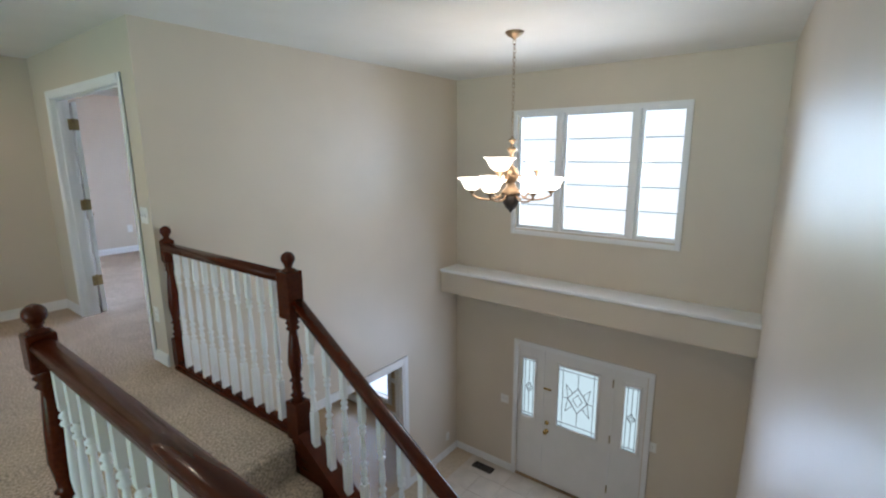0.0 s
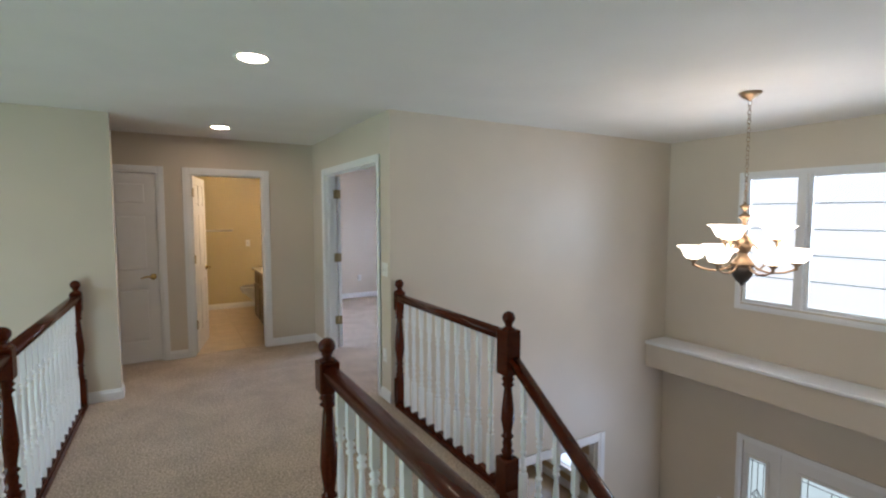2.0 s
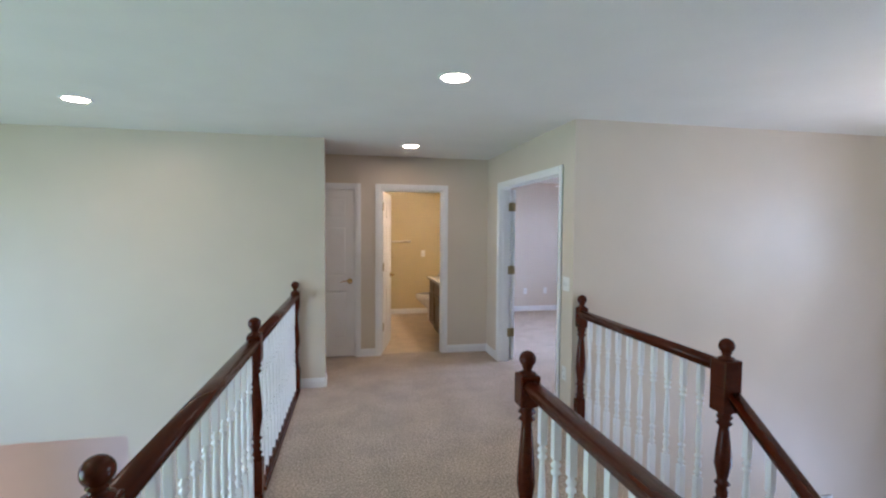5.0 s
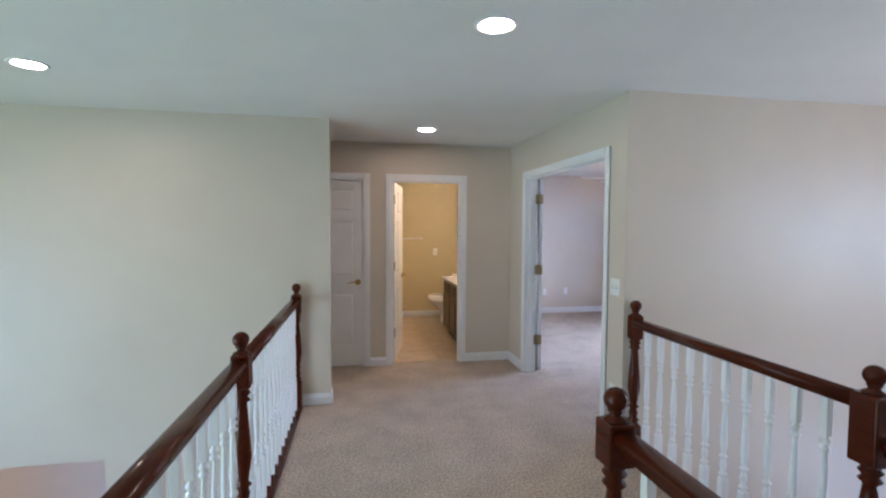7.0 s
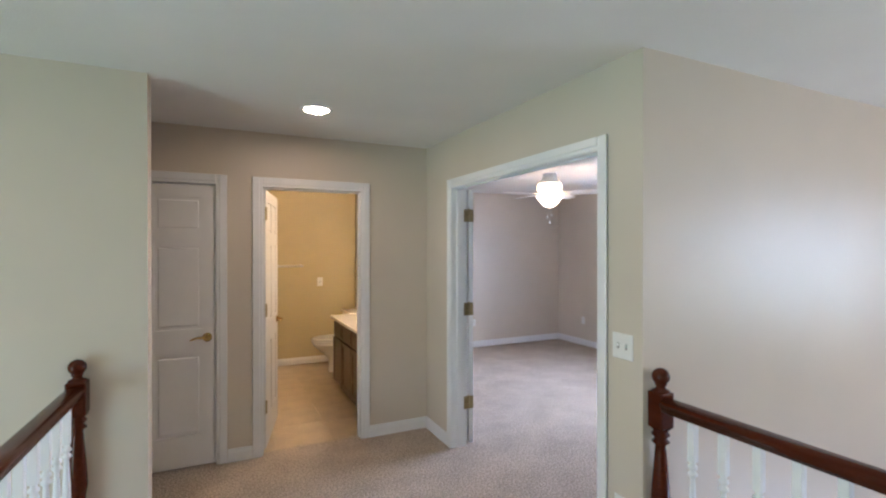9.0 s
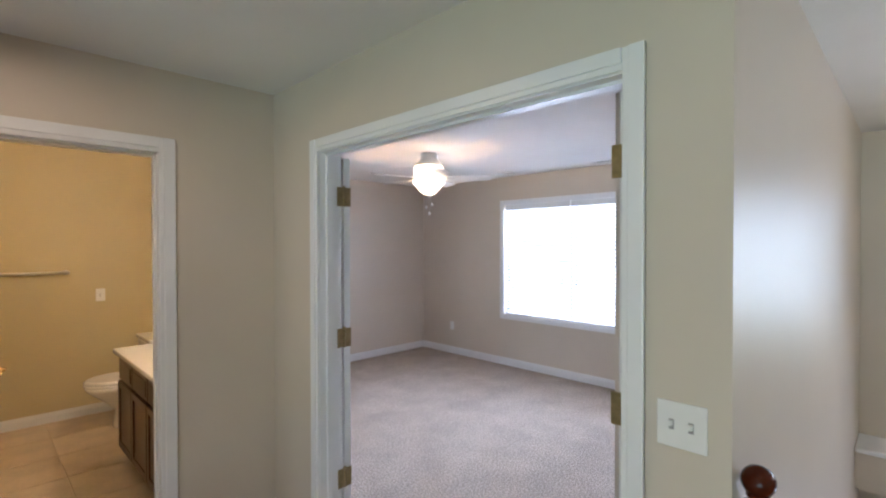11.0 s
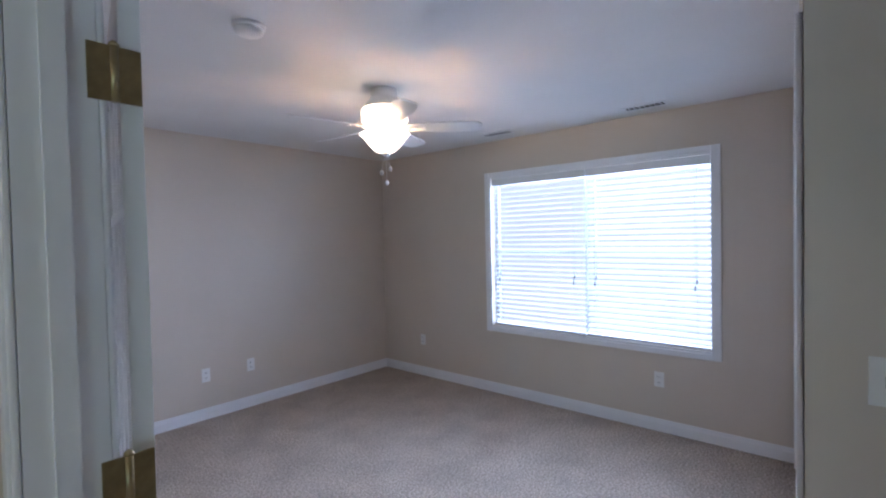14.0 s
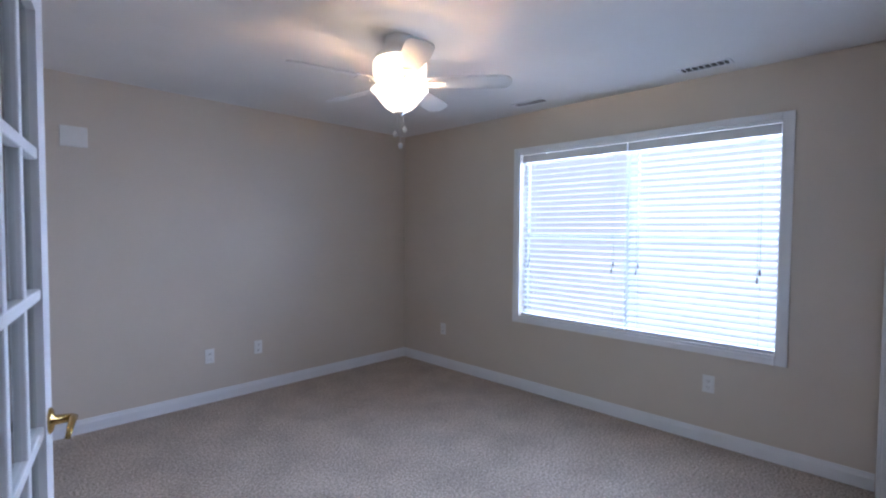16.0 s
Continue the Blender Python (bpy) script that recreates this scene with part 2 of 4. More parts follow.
# ---- structure ----
C = 2.44   # the upper ceiling
structure("wall_front", wall(bmesh.new(), "x", 4.975, 5.13, -0.05, 8.92, G - 0.1, C, [(1.03, 2.845, 0.66, 1.985), (1.18, 2.745, G, -0.81), (5.27, 7.2, 0.655, 2.09), (5.05, 6.5, -2.38, -0.65)]), M_WALL,
          "greige painted outer wall with windows and entrance", "wall")
structure("wall_foyer", wall(bmesh.new(), "y", 3.70, 3.82, 1.30, 4.975, G - 0.1, C, [(2.35, 3.85, G - 0.1, -0.945)]), M_WALL, "greige wall between foyer and bedroom", "wall")
structure("wall_bedroom_door", wall(bmesh.new(), "x", 1.30, 1.42, 3.82, 6.033, 0, C, [(3.942, 5.555, 0, 2.06)]), M_WALL, "greige wall with a double door opening", "wall")
structure("wall_hall_end", wall(bmesh.new(), "y", 6.033, 6.15, -3.0, 1.42, 0, C, [(-0.86, -0.345, 0, 2.06), (-0.068, 0.728, 0, 2.06)]), M_WALL, "greige hall wall with two door openings", "wall")
structure("wall_stub", wall(bmesh.new(), "y", 4.985, 5.13, -6.6, -0.67, G - 0.1, C, [(-4.3, -2.43, G - 0.1, -0.345)]), M_WALL, "greige wall between hall and great room", "wall")
structure("wall_partition", boxed(1.42, 1.50, 6.15, 8.80, 0, C), M_WALL, "greige wall between bathroom and bedroom", "wall")
structure("wall_hall_side", boxed(-3.12, -3.0, 5.13, 6.15, 0, C), M_WALL, "greige hall side wall", "wall")
bm = bmesh.new()
vs = [bm.verts.new((x, y, z)) for z in (G - 0.1, C) for x, y in ((0.37, -0.13), (4.975, 0.27), (4.975, 0.12), (0.37, -0.28))]
bm.faces.new(vs[:4]), bm.faces.new(vs[4:])
for k in range(4):
    bm.faces.new((vs[k], vs[(k + 1) % 4], vs[4 + (k + 1) % 4], vs[4 + k]))
structure("wall_stair", bm, M_WALL, "greige wall beside the stairs", "wall")
structure("wall_far", boxed(1.50, 4.975, 8.74, 8.92, 0, C), M_WALL, "greige bedroom wall", "wall")
structure("wall_back", wall(bmesh.new(), "y", -3.1, -3.0, -6.6, 0.37, G - 0.1, C), M_WALL, "greige wall behind the bridge", "wall")
structure("wall_corridor", wall(bmesh.new(), "x", 0.37, 0.49, -3.0, -0.27, G - 0.1, C), M_WALL, "greige corridor wall", "wall")
structure("wall_great_room", wall(bmesh.new(), "x", -6.75, -6.6, -3.1, 5.13, G - 0.1, C, [(-1.0, 2.6, -1.6, 1.6)]), M_WALL, "greige great room wall with a tall window opening", "wall")
structure("wall_dining", wall(bmesh.new(), "y", 7.4, 7.5, 1.3, 4.975, G - 0.1, -0.28), M_DINE, "tan dining room wall", "wall")
structure("wall_dining_side", wall(bmesh.new(), "x", 1.2, 1.3, 3.7, 7.5, G - 0.1, -0.28), M_DINE, "tan dining room wall", "wall")
structure("wall_dining_front", wall(bmesh.new(), "x", 4.955, 4.972, 3.825, 7.4, G, -0.285, [(5.05, 6.5, -2.38, -0.65)]), M_DINE, "tan dining room wall round a window", "wall")
structure("wall_kitchen", wall(bmesh.new(), "y", 6.4, 6.5, -6.6, -0.6, G - 0.1, -0.28), M_KIT, "peach kitchen wall", "wall")
# the opening is unseen, added to let the kitchen fill lamp in
structure("wall_kitchen_end", wall(bmesh.new(), "x", -6.75, -6.6, 5.13, 6.5, G - 0.1, -0.28, [(5.35, 6.25, -2.1, -0.8)]), M_KIT, "peach kitchen wall with an added unseen opening for fill light", "wall")
structure("wall_kitchen_side", wall(bmesh.new(), "x", -0.7, -0.6, 5.13, 6.4, G - 0.1, -0.28), M_KIT, "peach kitchen side wall", "wall")
structure("wall_bath_far", boxed(-0.42, 1.50, 8.80, 8.92, 0, C), M_BATH, "tan bathroom wall", "wall")
structure("wall_bath_left", boxed(-0.42, -0.30, 6.154, 8.80, 0, C), M_BATH, "tan bathroom side wall", "wall")
structure("wall_bath_right", boxed(1.405, 1.418, 6.154, 8.796, 0.003, C - 0.003), M_BATH, "tan bathroom side wall", "wall")
structure("ceiling", boxed(-6.7, 5.1, -3.1, 8.92, C, C + 0.12), M_CEIL, "white textured plaster ceiling", "ceiling")

bm = bmesh.new()
for b in [(-1.09, 0.36, -3.0, 2.185), (-1.09, 1.385, 2.185, 3.70), (-1.09, 1.30, 3.70, 4.985), (-0.67, 1.30, 4.985, 6.09), (-3.0, -0.67, 5.13, 6.09)]:
    box(bm, *b, -0.03, 0.0)
box(bm, 1.30, 4.975, 3.82, 8.74, -0.03, 0.0)
structure("floor", bm, M_CARPET, "beige cut-pile carpet on the upper floor", "floor")
bm = bmesh.new()
for b in [(-1.09, 0.36, -3.0, 2.185), (-1.09, 1.385, 2.185, 3.70), (-1.09, 1.30, 3.70, 4.985), (-6.6, 1.30, 5.13, 8.9), (-0.67, 1.3, 4.985, 5.13), (1.30, 4.95, 3.82, 8.80)]:
    box(bm, *b, -0.28, -0.031)
structure("floor_deck", bm, M_CEIL, "white underside of the upper floor", "floor")
structure("floor_lower", boxed(-6.7, 5.1, -3.1, 8.9, G - 0.08, G - 0.006), M_GROUT, "grouted bed of the entrance floor tiles", "floor")

M_OAK = wood_mat("tan_oak_floor", (0.30, 0.18, 0.08), (0.46, 0.30, 0.15), 0.35, 0.1)
structure("floor_dining", boxed(1.3, 4.95, 3.76, 7.4, G - 0.006, G + 0.002), M_OAK, "tan oak dining room floor", "floor")

# plant ledge over the entrance
bm = boxed(4.62, 4.975, 0.22, 3.70, -0.215, 0.055, bevel=0.004)
structure("ledge", bm, M_WALL, "greige plant ledge above the front door", "ledge")
structure("ledge_trim", boxed(4.59, 4.975, 0.22, 3.70, 0.057, 0.095, bevel=0.012), M_TRIM, "white moulded cap on the plant ledge", "trim")


def casing(name, axis, face, out, u0, u1, z0, z1, w=0.062, label="white painted door casing", sill=False):
    """Moulded boards round an opening on the wall's face; out is +1 or -1."""
    bm = bmesh.new()

    def bar(p, q, lo, hi):
        for d, k in ((0.011, 0.0), (0.018, 0.30)):
            pu = (q - p) * k if q - p < 0.2 else 0
            pz = (hi - lo) * k if hi - lo < 0.2 else 0
            a, b = sorted((face + out * 0.001, face + out * d))
            P, Q, L, Hh = p, q, lo, hi
            if k:
                if q - p < 0.2:
                    if p < u0:
                        Q = q - pu
                    else:
                        P = p + pu
                elif lo >= z1 - 0.001:
                    L = lo + pz
                else:
                    Hh = hi - pz
            if axis == "x":
                box(bm, a, b, P, Q, L, Hh, bevel=0.003)
            else:
                box(bm, P, Q, a, b, L, Hh, bevel=0.003)

    bar(u0 - w, u0, z0, z1 + w)
    bar(u1, u1 + w, z0, z1 + w)
    bar(u0, u1, z1, z1 + w)
    if sill:
        bar(u0, u1, z0, z0 + w)
    return structure(name, bm, M_TRIM, label, "trim")


casing("trim_bedroom_door", "x", 1.30, -1, 3.962, 5.535, 0, 2.045)
casing("trim_bedroom_door_inside", "x", 1.42, 1, 3.962, 5.535, 0, 2.045)
casing("trim_bathroom_door", "y", 6.033, -1, -0.048, 0.708, 0, 2.03, w=0.073)
casing("trim_closet_door", "y", 6.033, -1, -0.84, -0.365, 0, 2.03, w=0.073)
casing("trim_dining_opening", "y", 3.70, -1, 2.37, 3.83, G, -0.96, w=0.10, label="white casing round the dining room opening")
casing("trim_foyer_window", "x", 4.975, -1, 1.045, 2.83, 0.59, 1.975, w=0.055, label="white casing round the foyer window", sill=True)
casing("trim_bedroom_window", "x", 4.975, -1, 5.285, 7.185, 0.60, 2.075, w=0.062, label="white casing round the bedroom window", sill=True)
casing("trim_front_door", "x", 4.975, -1, 1.17, 2.735, G, -0.815, w=0.06, label="white casing round the front door")


def jamb(name, axis, a0, a1, u0, u1, z0, z1, t=0.018, label="white door jamb lining"):
    bm = bmesh.new()
    mid = (a0 + a1) / 2
    for (p, q, lo, hi, s) in [(u0, u0 + t, z0, z1, 1), (u1 - t, u1, z0, z1, -1), (u0 + t, u1 - t, z1 - t, z1, 0)]:
        if axis == "x":
            box(bm, a0, a1, p, q, lo, hi)
        else:
            box(bm, p, q, a0, a1, lo, hi)
        sp, sq, sl, sh = (q, q + 0.011, lo, hi - t) if s > 0 else (p - 0.011, p, lo, hi - t) if s < 0 else (p, q, lo - 0.011, lo)
        if axis == "x":
            box(bm, mid - 0.02, mid + 0.015, sp, sq, sl, sh)
        else:
            box(bm, sp, sq, mid - 0.02, mid + 0.015, sl, sh)
    return structure(name, bm, M_TRIM, label, "trim")


jamb("jamb_bedroom_door", "x", 1.30, 1.42, 3.944, 5.553, 0, 2.058)
jamb("jamb_bathroom_door", "y", 6.033, 6.15, -0.066, 0.726, 0, 2.048)
jamb("jamb_closet_door", "y", 6.033, 6.15, -0.858, -0.347, 0, 2.048)
jamb("jamb_dining_opening", "y", 3.70, 3.82, 2.352, 3.848, G, -0.947)


def baseboard(name, runs, h=0.095, z=0.0):
    """Moulded skirting along runs (x0, y0, x1, y1) with the room on its right hand."""
    bm = bmesh.new()
    for x0, y0, x1, y1 in runs:
        sweep(bm, [(0.0, 0), (0.014, 0), (0.014, h * 0.68), (0.009, h * 0.82), (0.006, h), (0.0, h)], (x0, y0, z), (x1, y1, z))
    return structure(name, bm, M_TRIM, "white moulded baseboard", "baseboard")


baseboard("baseboard_hall", [(0.782, 6.033, 1.30, 6.033), (-0.291, 6.033, -0.122, 6.033), (-3.0, 6.033, -0.914, 6.033), (1.30, 3.899, 1.30, 3.70), (1.30, 6.033, 1.30, 5.598), (-0.92, 4.985, -0.67, 4.985), (-0.67, 4.985, -0.67, 5.13), (-0.67, 5.13, -3.0, 5.13)])
baseboard("baseboard_bedroom", [(1.42, 8.74, 4.975, 8.74), (4.975, 8.74, 4.975, 4.815), (1.42, 5.598, 1.42, 6.15), (1.50, 6.15, 1.50, 8.74), (2.675, 4.62, 2.675, 3.82), (2.675, 3.82, 1.42, 3.82)], h=0.096)
baseboard("baseboard_dining", [(4.955, 7.4, 4.955, 3.83), (1.3, 7.4, 4.955, 7.4)], h=0.12, z=G + 0.002)
baseboard("baseboard_foyer", [(3.931, 3.70, 4.975, 3.70), (4.975, 3.70, 4.975, 2.796), (4.975, 1.109, 4.975, 0.27), (4.975, 0.27, 2.2, 0.029)], h=0.10, z=G)
baseboard("baseboard_bathroom", [(-0.30, 8.80, 1.405, 8.80), (-0.30, 6.13, -0.30, 8.80)])

# closet block in the bedroom
structure("wall_closet_side", boxed(2.675, 2.795, 3.82, 4.62, 0, C), M_WALL, "greige closet side wall", "wall")
CLOSET = pose(2.675, 4.62, 0, 0, 0, 4.4)
single("wall_closet_front", wall(bmesh.new(), "y", -0.12, 0.0, 0.125, 2.30, 0, C, [(0.155, 2.205, 0, 2.05)]), M_WALL, "greige closet front wall", "wall", kind="structure", m=CLOSET)
casing("trim_closet", "y", 0.0, 1, 0.175, 2.19, 0, 2.035, w=0.07, label="white casing round the bedroom closet").matrix_basis = CLOSET
jamb("jamb_closet", "y", -0.12, 0.0, 0.157, 2.203, 0, 2.048, label="white closet jamb lining").matrix_basis = CLOSET

# beyond the windows: bright overcast haze
M_HAZE = bpy.data.materials.new("overcast_haze")
M_HAZE.use_nodes = True
hz = M_HAZE.node_tree
hz.nodes["Principled BSDF"].inputs["Base Color"].default_value = (0, 0, 0, 1)
hz.nodes["Principled BSDF"].inputs["Emission Color"].default_value = (0.93, 0.97, 1, 1)
hz.nodes["Principled BSDF"].inputs["Emission Strength"].default_value = 1.7
structure("backdrop", boxed(8.0, 8.02, -8, 18, -6, 10), M_HAZE, "bright overcast sky outside the windows", "sky")


# ---- doors ----
def hinge_set(parent, x, y, zs, r=0.007):
    for z in zs:
        bm = lathe(bmesh.new(), [(r, -0.045), (r, 0.045)], 10)
        lathe(bm, [(r * 0.7, 0.045), (r * 1.1, 0.049), (r * 0.4, 0.055)], 10)
        box(bm, -0.036, -0.004, -0.0015, 0.0015, -0.044, 0.044)
        box(bm, 0.004, 0.036, -0.0015, 0.0015, -0.044, 0.044)
        part("hinge", bm, M_OLDBRASS, parent, "dull brass hinge", pose(x, y, z))


def lever(parent, x, y, z, side, toward, mat=None):
    """A lever handle on the face y; side is the way it stands out, toward the way the lever points along x."""
    bm = lathe(bmesh.new(), [(0.032, 0), (0.033, 0.004), (0.026, 0.009), (0.012, 0.012), (0.010, 0.045)], 16, turn=pose(0, 0, 0, -90 * side))
    tube(bm, [(0, side * 0.045, 0), (toward * 0.012, side * 0.05, 0.002), (toward * 0.06, side * 0.05, 0.006), (toward * 0.095, side * 0.048, -0.004), (toward * 0.11, side * 0.046, -0.012)],
         [0.010, 0.010, 0.008, 0.007, 0.006], 10)
    part("handle", bm, mat or M_BRASS, parent, "polished brass lever handle", pose(x, y, z))


def panel_leaf(w, h, panels, t=0.035):
    """A moulded door leaf from x=0 to w; panels are (x0, x1, z0, z1)."""
    bm = bmesh.new()
    xs = sorted({0, w, *[p[0] for p in panels], *[p[1] for p in panels]})
    for a, b in zip(xs, xs[1:]):
        mid = (a + b) / 2
        z = 0
        for p in sorted([p for p in panels if p[0] < mid < p[1]], key=lambda p: p[2]) + [(0, 0, h, h)]:
            if p[2] > z:
                box(bm, a, b, -t / 2, t / 2, z, p[2])
            z = p[3]
    for x0, x1, z0, z1 in panels:
        box(bm, x0, x1, -t / 2 + 0.009, t / 2 - 0.009, z0, z1)
        g = 0.022
        box(bm, x0 + g, x1 - g, -t / 2 + 0.002, t / 2 - 0.002, z0 + g, z1 - g, bevel=0.006)
    return bm


# hall closet door, shut
dr = empty("door_closet", pose(-0.838, 6.063, 0.012), "narrow white panelled closet door, shut, brass lever", "door", kind="structure")
part("leaf", panel_leaf(0.471, 2.012, [(0.085, 0.383, 0.22, 0.80), (0.085, 0.383, 0.98, 1.58), (0.085, 0.383, 1.68, 1.92)]), M_DOOR, dr)
lever(dr, 0.415, -0.0175, 0.915, -1, -1)
hinge_set(dr, -0.002, -0.022, (0.32, 1.07, 1.82))

# bathroom door, swung in
dr = empty("door_bathroom", pose(-0.034, 6.135, 0.012, 0, 0, 77), "white panelled bathroom door standing open inwards", "door", kind="structure")
part("leaf", panel_leaf(0.73, 2.012, [(0.10, 0.32, 0.22, 0.80), (0.38, 0.60, 0.22, 0.80), (0.10, 0.32, 0.98, 1.58), (0.38, 0.60, 0.98, 1.58), (0.10, 0.32, 1.68, 1.92), (0.38, 0.60, 1.68, 1.92)]), M_DOOR, dr)
lever(dr, 0.645, -0.0175, 0.915, -1, -1)
lever(dr, 0.645, 0.0175, 0.915, 1, -1)
hinge_set(dr, 0.0, -0.02, (0.32, 1.07, 1.82))


def french_leaf(name, m, label):
    """A glazed leaf of 3 by 5 lights; it hangs at x=0 and reaches to x=0.775."""
    d = empty(name, m, label, "door", "bedroom double doors", "structure")
    w, h, t, st, top, bot = 0.775, 2.022, 0.036, 0.105, 0.115, 0.24
    for nm, b in [("stile", (0, st, 0, h)), ("stile", (w - st, w, 0, h)), ("rail", (st, w - st, 0, bot)), ("rail", (st, w - st, h - top, h))]:
        part(nm, boxed(b[0], b[1], -t / 2, t / 2, b[2], b[3]), M_DOOR, d)
    gw, gh = (w - 2 * st), (h - top - bot)
    for i in (1, 2):
        x = st + gw * i / 3
        part("muntin", boxed(x - 0.014, x + 0.014, -t / 2 + 0.004, t / 2 - 0.004, bot, h - top, bevel=0.004), M_DOOR, d)
    for i in range(1, 5):
        z = bot + gh * i / 5
        part("muntin", boxed(st, w - st, -t / 2 + 0.003, t / 2 - 0.003, z - 0.014, z + 0.014, bevel=0.004), M_DOOR, d)
    for i in range(3):
        for k in range(5):
            x0, z0 = st + gw * i / 3 + 0.006, bot + gh * k / 5 + 0.006
            pn = part("pane", boxed(x0, x0 + gw / 3 - 0.012, -0.002, 0.002, z0, z0 + gh / 5 - 0.012), M_GLASS, d, "clear glass pane")
            pn.visible_shadow = False
    lever(d, w - 0.055, -t / 2, 0.915, -1, -1)
    lever(d, w - 0.055, t / 2, 0.915, 1, -1)
    return d


# hinges are at the bedroom side of the jambs
dl = french_leaf("door_bedroom", pose(1.476, 5.552, 0.012, 0, 0, 78), "white glazed french door leaf folded back against the wall")
dr2 = french_leaf("door_bedroom", pose(1.425, 4.010, 0.012, 0, 0, 2), "white glazed french door leaf standing open beside the closet")
for d, sgn in ((dl, 1), (dr2, -1)):
    for z in (0.33, 1.073, 1.815):
        bm = lathe(bmesh.new(), [(0.0075, -0.05), (0.0075, 0.05)], 10)
        lathe(bm, [(0.009, 0.05), (0.009, 0.054), (0.003, 0.06)], 10)
        for s in (-1, 1):
            box(bm, s * 0.004 if s > 0 else -0.042, 0.042 if s > 0 else -0.004, -0.0018, 0.0018, -0.05, 0.05, bevel=0.0008)
            for dz in (-0.034, 0.0, 0.034):
                lathe(bm, [(0.0045, -0.0026), (0.0045, 0.0026)], 8, turn=pose(s * (0.028 if dz else 0.018), 0, dz, 90))
        at = pose(1.446, 5.533, z + 0.012) if sgn > 0 else pose(1.4225, 4.010, z + 0.012, 0, 0, 90)
        part("hinge", bm, M_OLDBRASS, d, "dull brass hinge with screws", d.matrix_basis.inverted() @ at)

# strike and ball catch under the head of the double door
cp = empty("door_catch", pose(1.372, 4.77, 2.034), "two small brass roller catches under the door head", "door catch")
for dy in (-0.09, 0.09):
    part("catch_plate", boxed(-0.012, 0.012, dy - 0.035, dy + 0.035, -0.002, 0.003, bevel=0.001), M_BRASS, cp)

# bedroom closet: four folding leaves, shut, under a dark track
for i in range(4):
    d = empty("closet_door", CLOSET @ pose(0.188 + 0.502 * i, -0.085, 0.012), "white panelled folding closet door leaf, shut", "door", "folding closet doors")
    part("leaf", panel_leaf(0.494, 1.985, [(0.09, 0.404, 0.2, 0.85), (0.09, 0.404, 1.0, 1.86)], 0.03), M_DOOR, d)
    if i in (1, 2):
        part("knob", lathe(bmesh.new(), [(0.009, 0), (0.008, 0.014), (0.016, 0.022), (0.014, 0.032), (0.002, 0.035)], 14, turn=pose(0, 0, 0, -90)), M_FAN, d, "small white knob", pose(0.44 if i == 1 else 0.054, 0.015, 0.93))
single("closet_track", boxed(0.19, 2.17, -0.10, -0.07, 2.003, 2.027), M_DARK, "dark metal folding door track under the closet head", "door track", m=CLOSET)


# ---- windows ----
def lite(parent, x, y0, y1, z0, z1, rows, cols, sash=0.035):
    """A sash with its pane and the thin bars inside the glass."""
    bm = bmesh.new()
    for a, b, c, d in [(y0, y0 + sash, z0, z1), (y1 - sash, y1, z0, z1), (y0 + sash, y1 - sash, z0, z0 + sash), (y0 + sash, y1 - sash, z1 - sash, z1)]:
        box(bm, x - 0.02, x + 0.02, a, b, c, d, bevel=0.004)
    s = part("window_frame", bm, M_TRIM, parent)
    g = part("pane", boxed(x - 0.003, x + 0.003, y0 + sash, y1 - sash, z0 + sash, z1 - sash), M_GLASS, parent, "clear glass pane")
    g.visible_shadow = False
    if rows:
        bm = bmesh.new()
        for i in range(1, rows):
            z = z0 + sash + (z1 - z0 - 2 * sash) * i / rows
            box(bm, x + 0.006, x + 0.009, y0 + sash, y1 - sash, z - 0.0055, z + 0.0055)
        for i in range(1, cols):
            y = y0 + sash + (y1 - y0 - 2 * sash) * i / cols
            box(bm, x + 0.006, x + 0.012, y - 0.005, y + 0.005, z0 + sash, z1 - sash)
        part("grille", bm, M_GRILLE, s, "thin grille bars, coloured dark as if backlit")


w1 = empty("window_1", pose(0, 0, 0), "white three-light foyer window with thin grilles", "window", kind="structure")
lite(w1, 5.05, 1.03, 1.462, 0.66, 1.985, 5, 1)
lite(w1, 5.05, 1.522, 2.28, 0.66, 1.985, 5, 1)
lite(w1, 5.05, 2.34, 2.845, 0.66, 1.985, 5, 1)
for y in (1.492, 2.31):
    part("mullion", boxed(4.985, 5.09, y - 0.03, y + 0.03, 0.66, 1.985, bevel=0.004), M_TRIM, w1)
part("window_sill", boxed(4.977, 5.1, 1.032, 2.843, 0.645, 0.662), M_TRIM, w1)

w2 = empty("window_2", pose(0, 0, 0), "white double-hung twin bedroom window behind blinds", "window", kind="structure")
for y0, y1 in ((5.27, 6.215), (6.255, 7.2)):
    lite(w2, 5.095, y0, y1, 0.655, 1.375, 0, 0, 0.028)
    lite(w2, 5.10, y0, y1, 1.37, 2.09, 0, 0, 0.028)
part("mullion", boxed(5.085, 5.125, 6.215, 6.255, 0.655, 2.09, bevel=0.004), M_TRIM, w2)

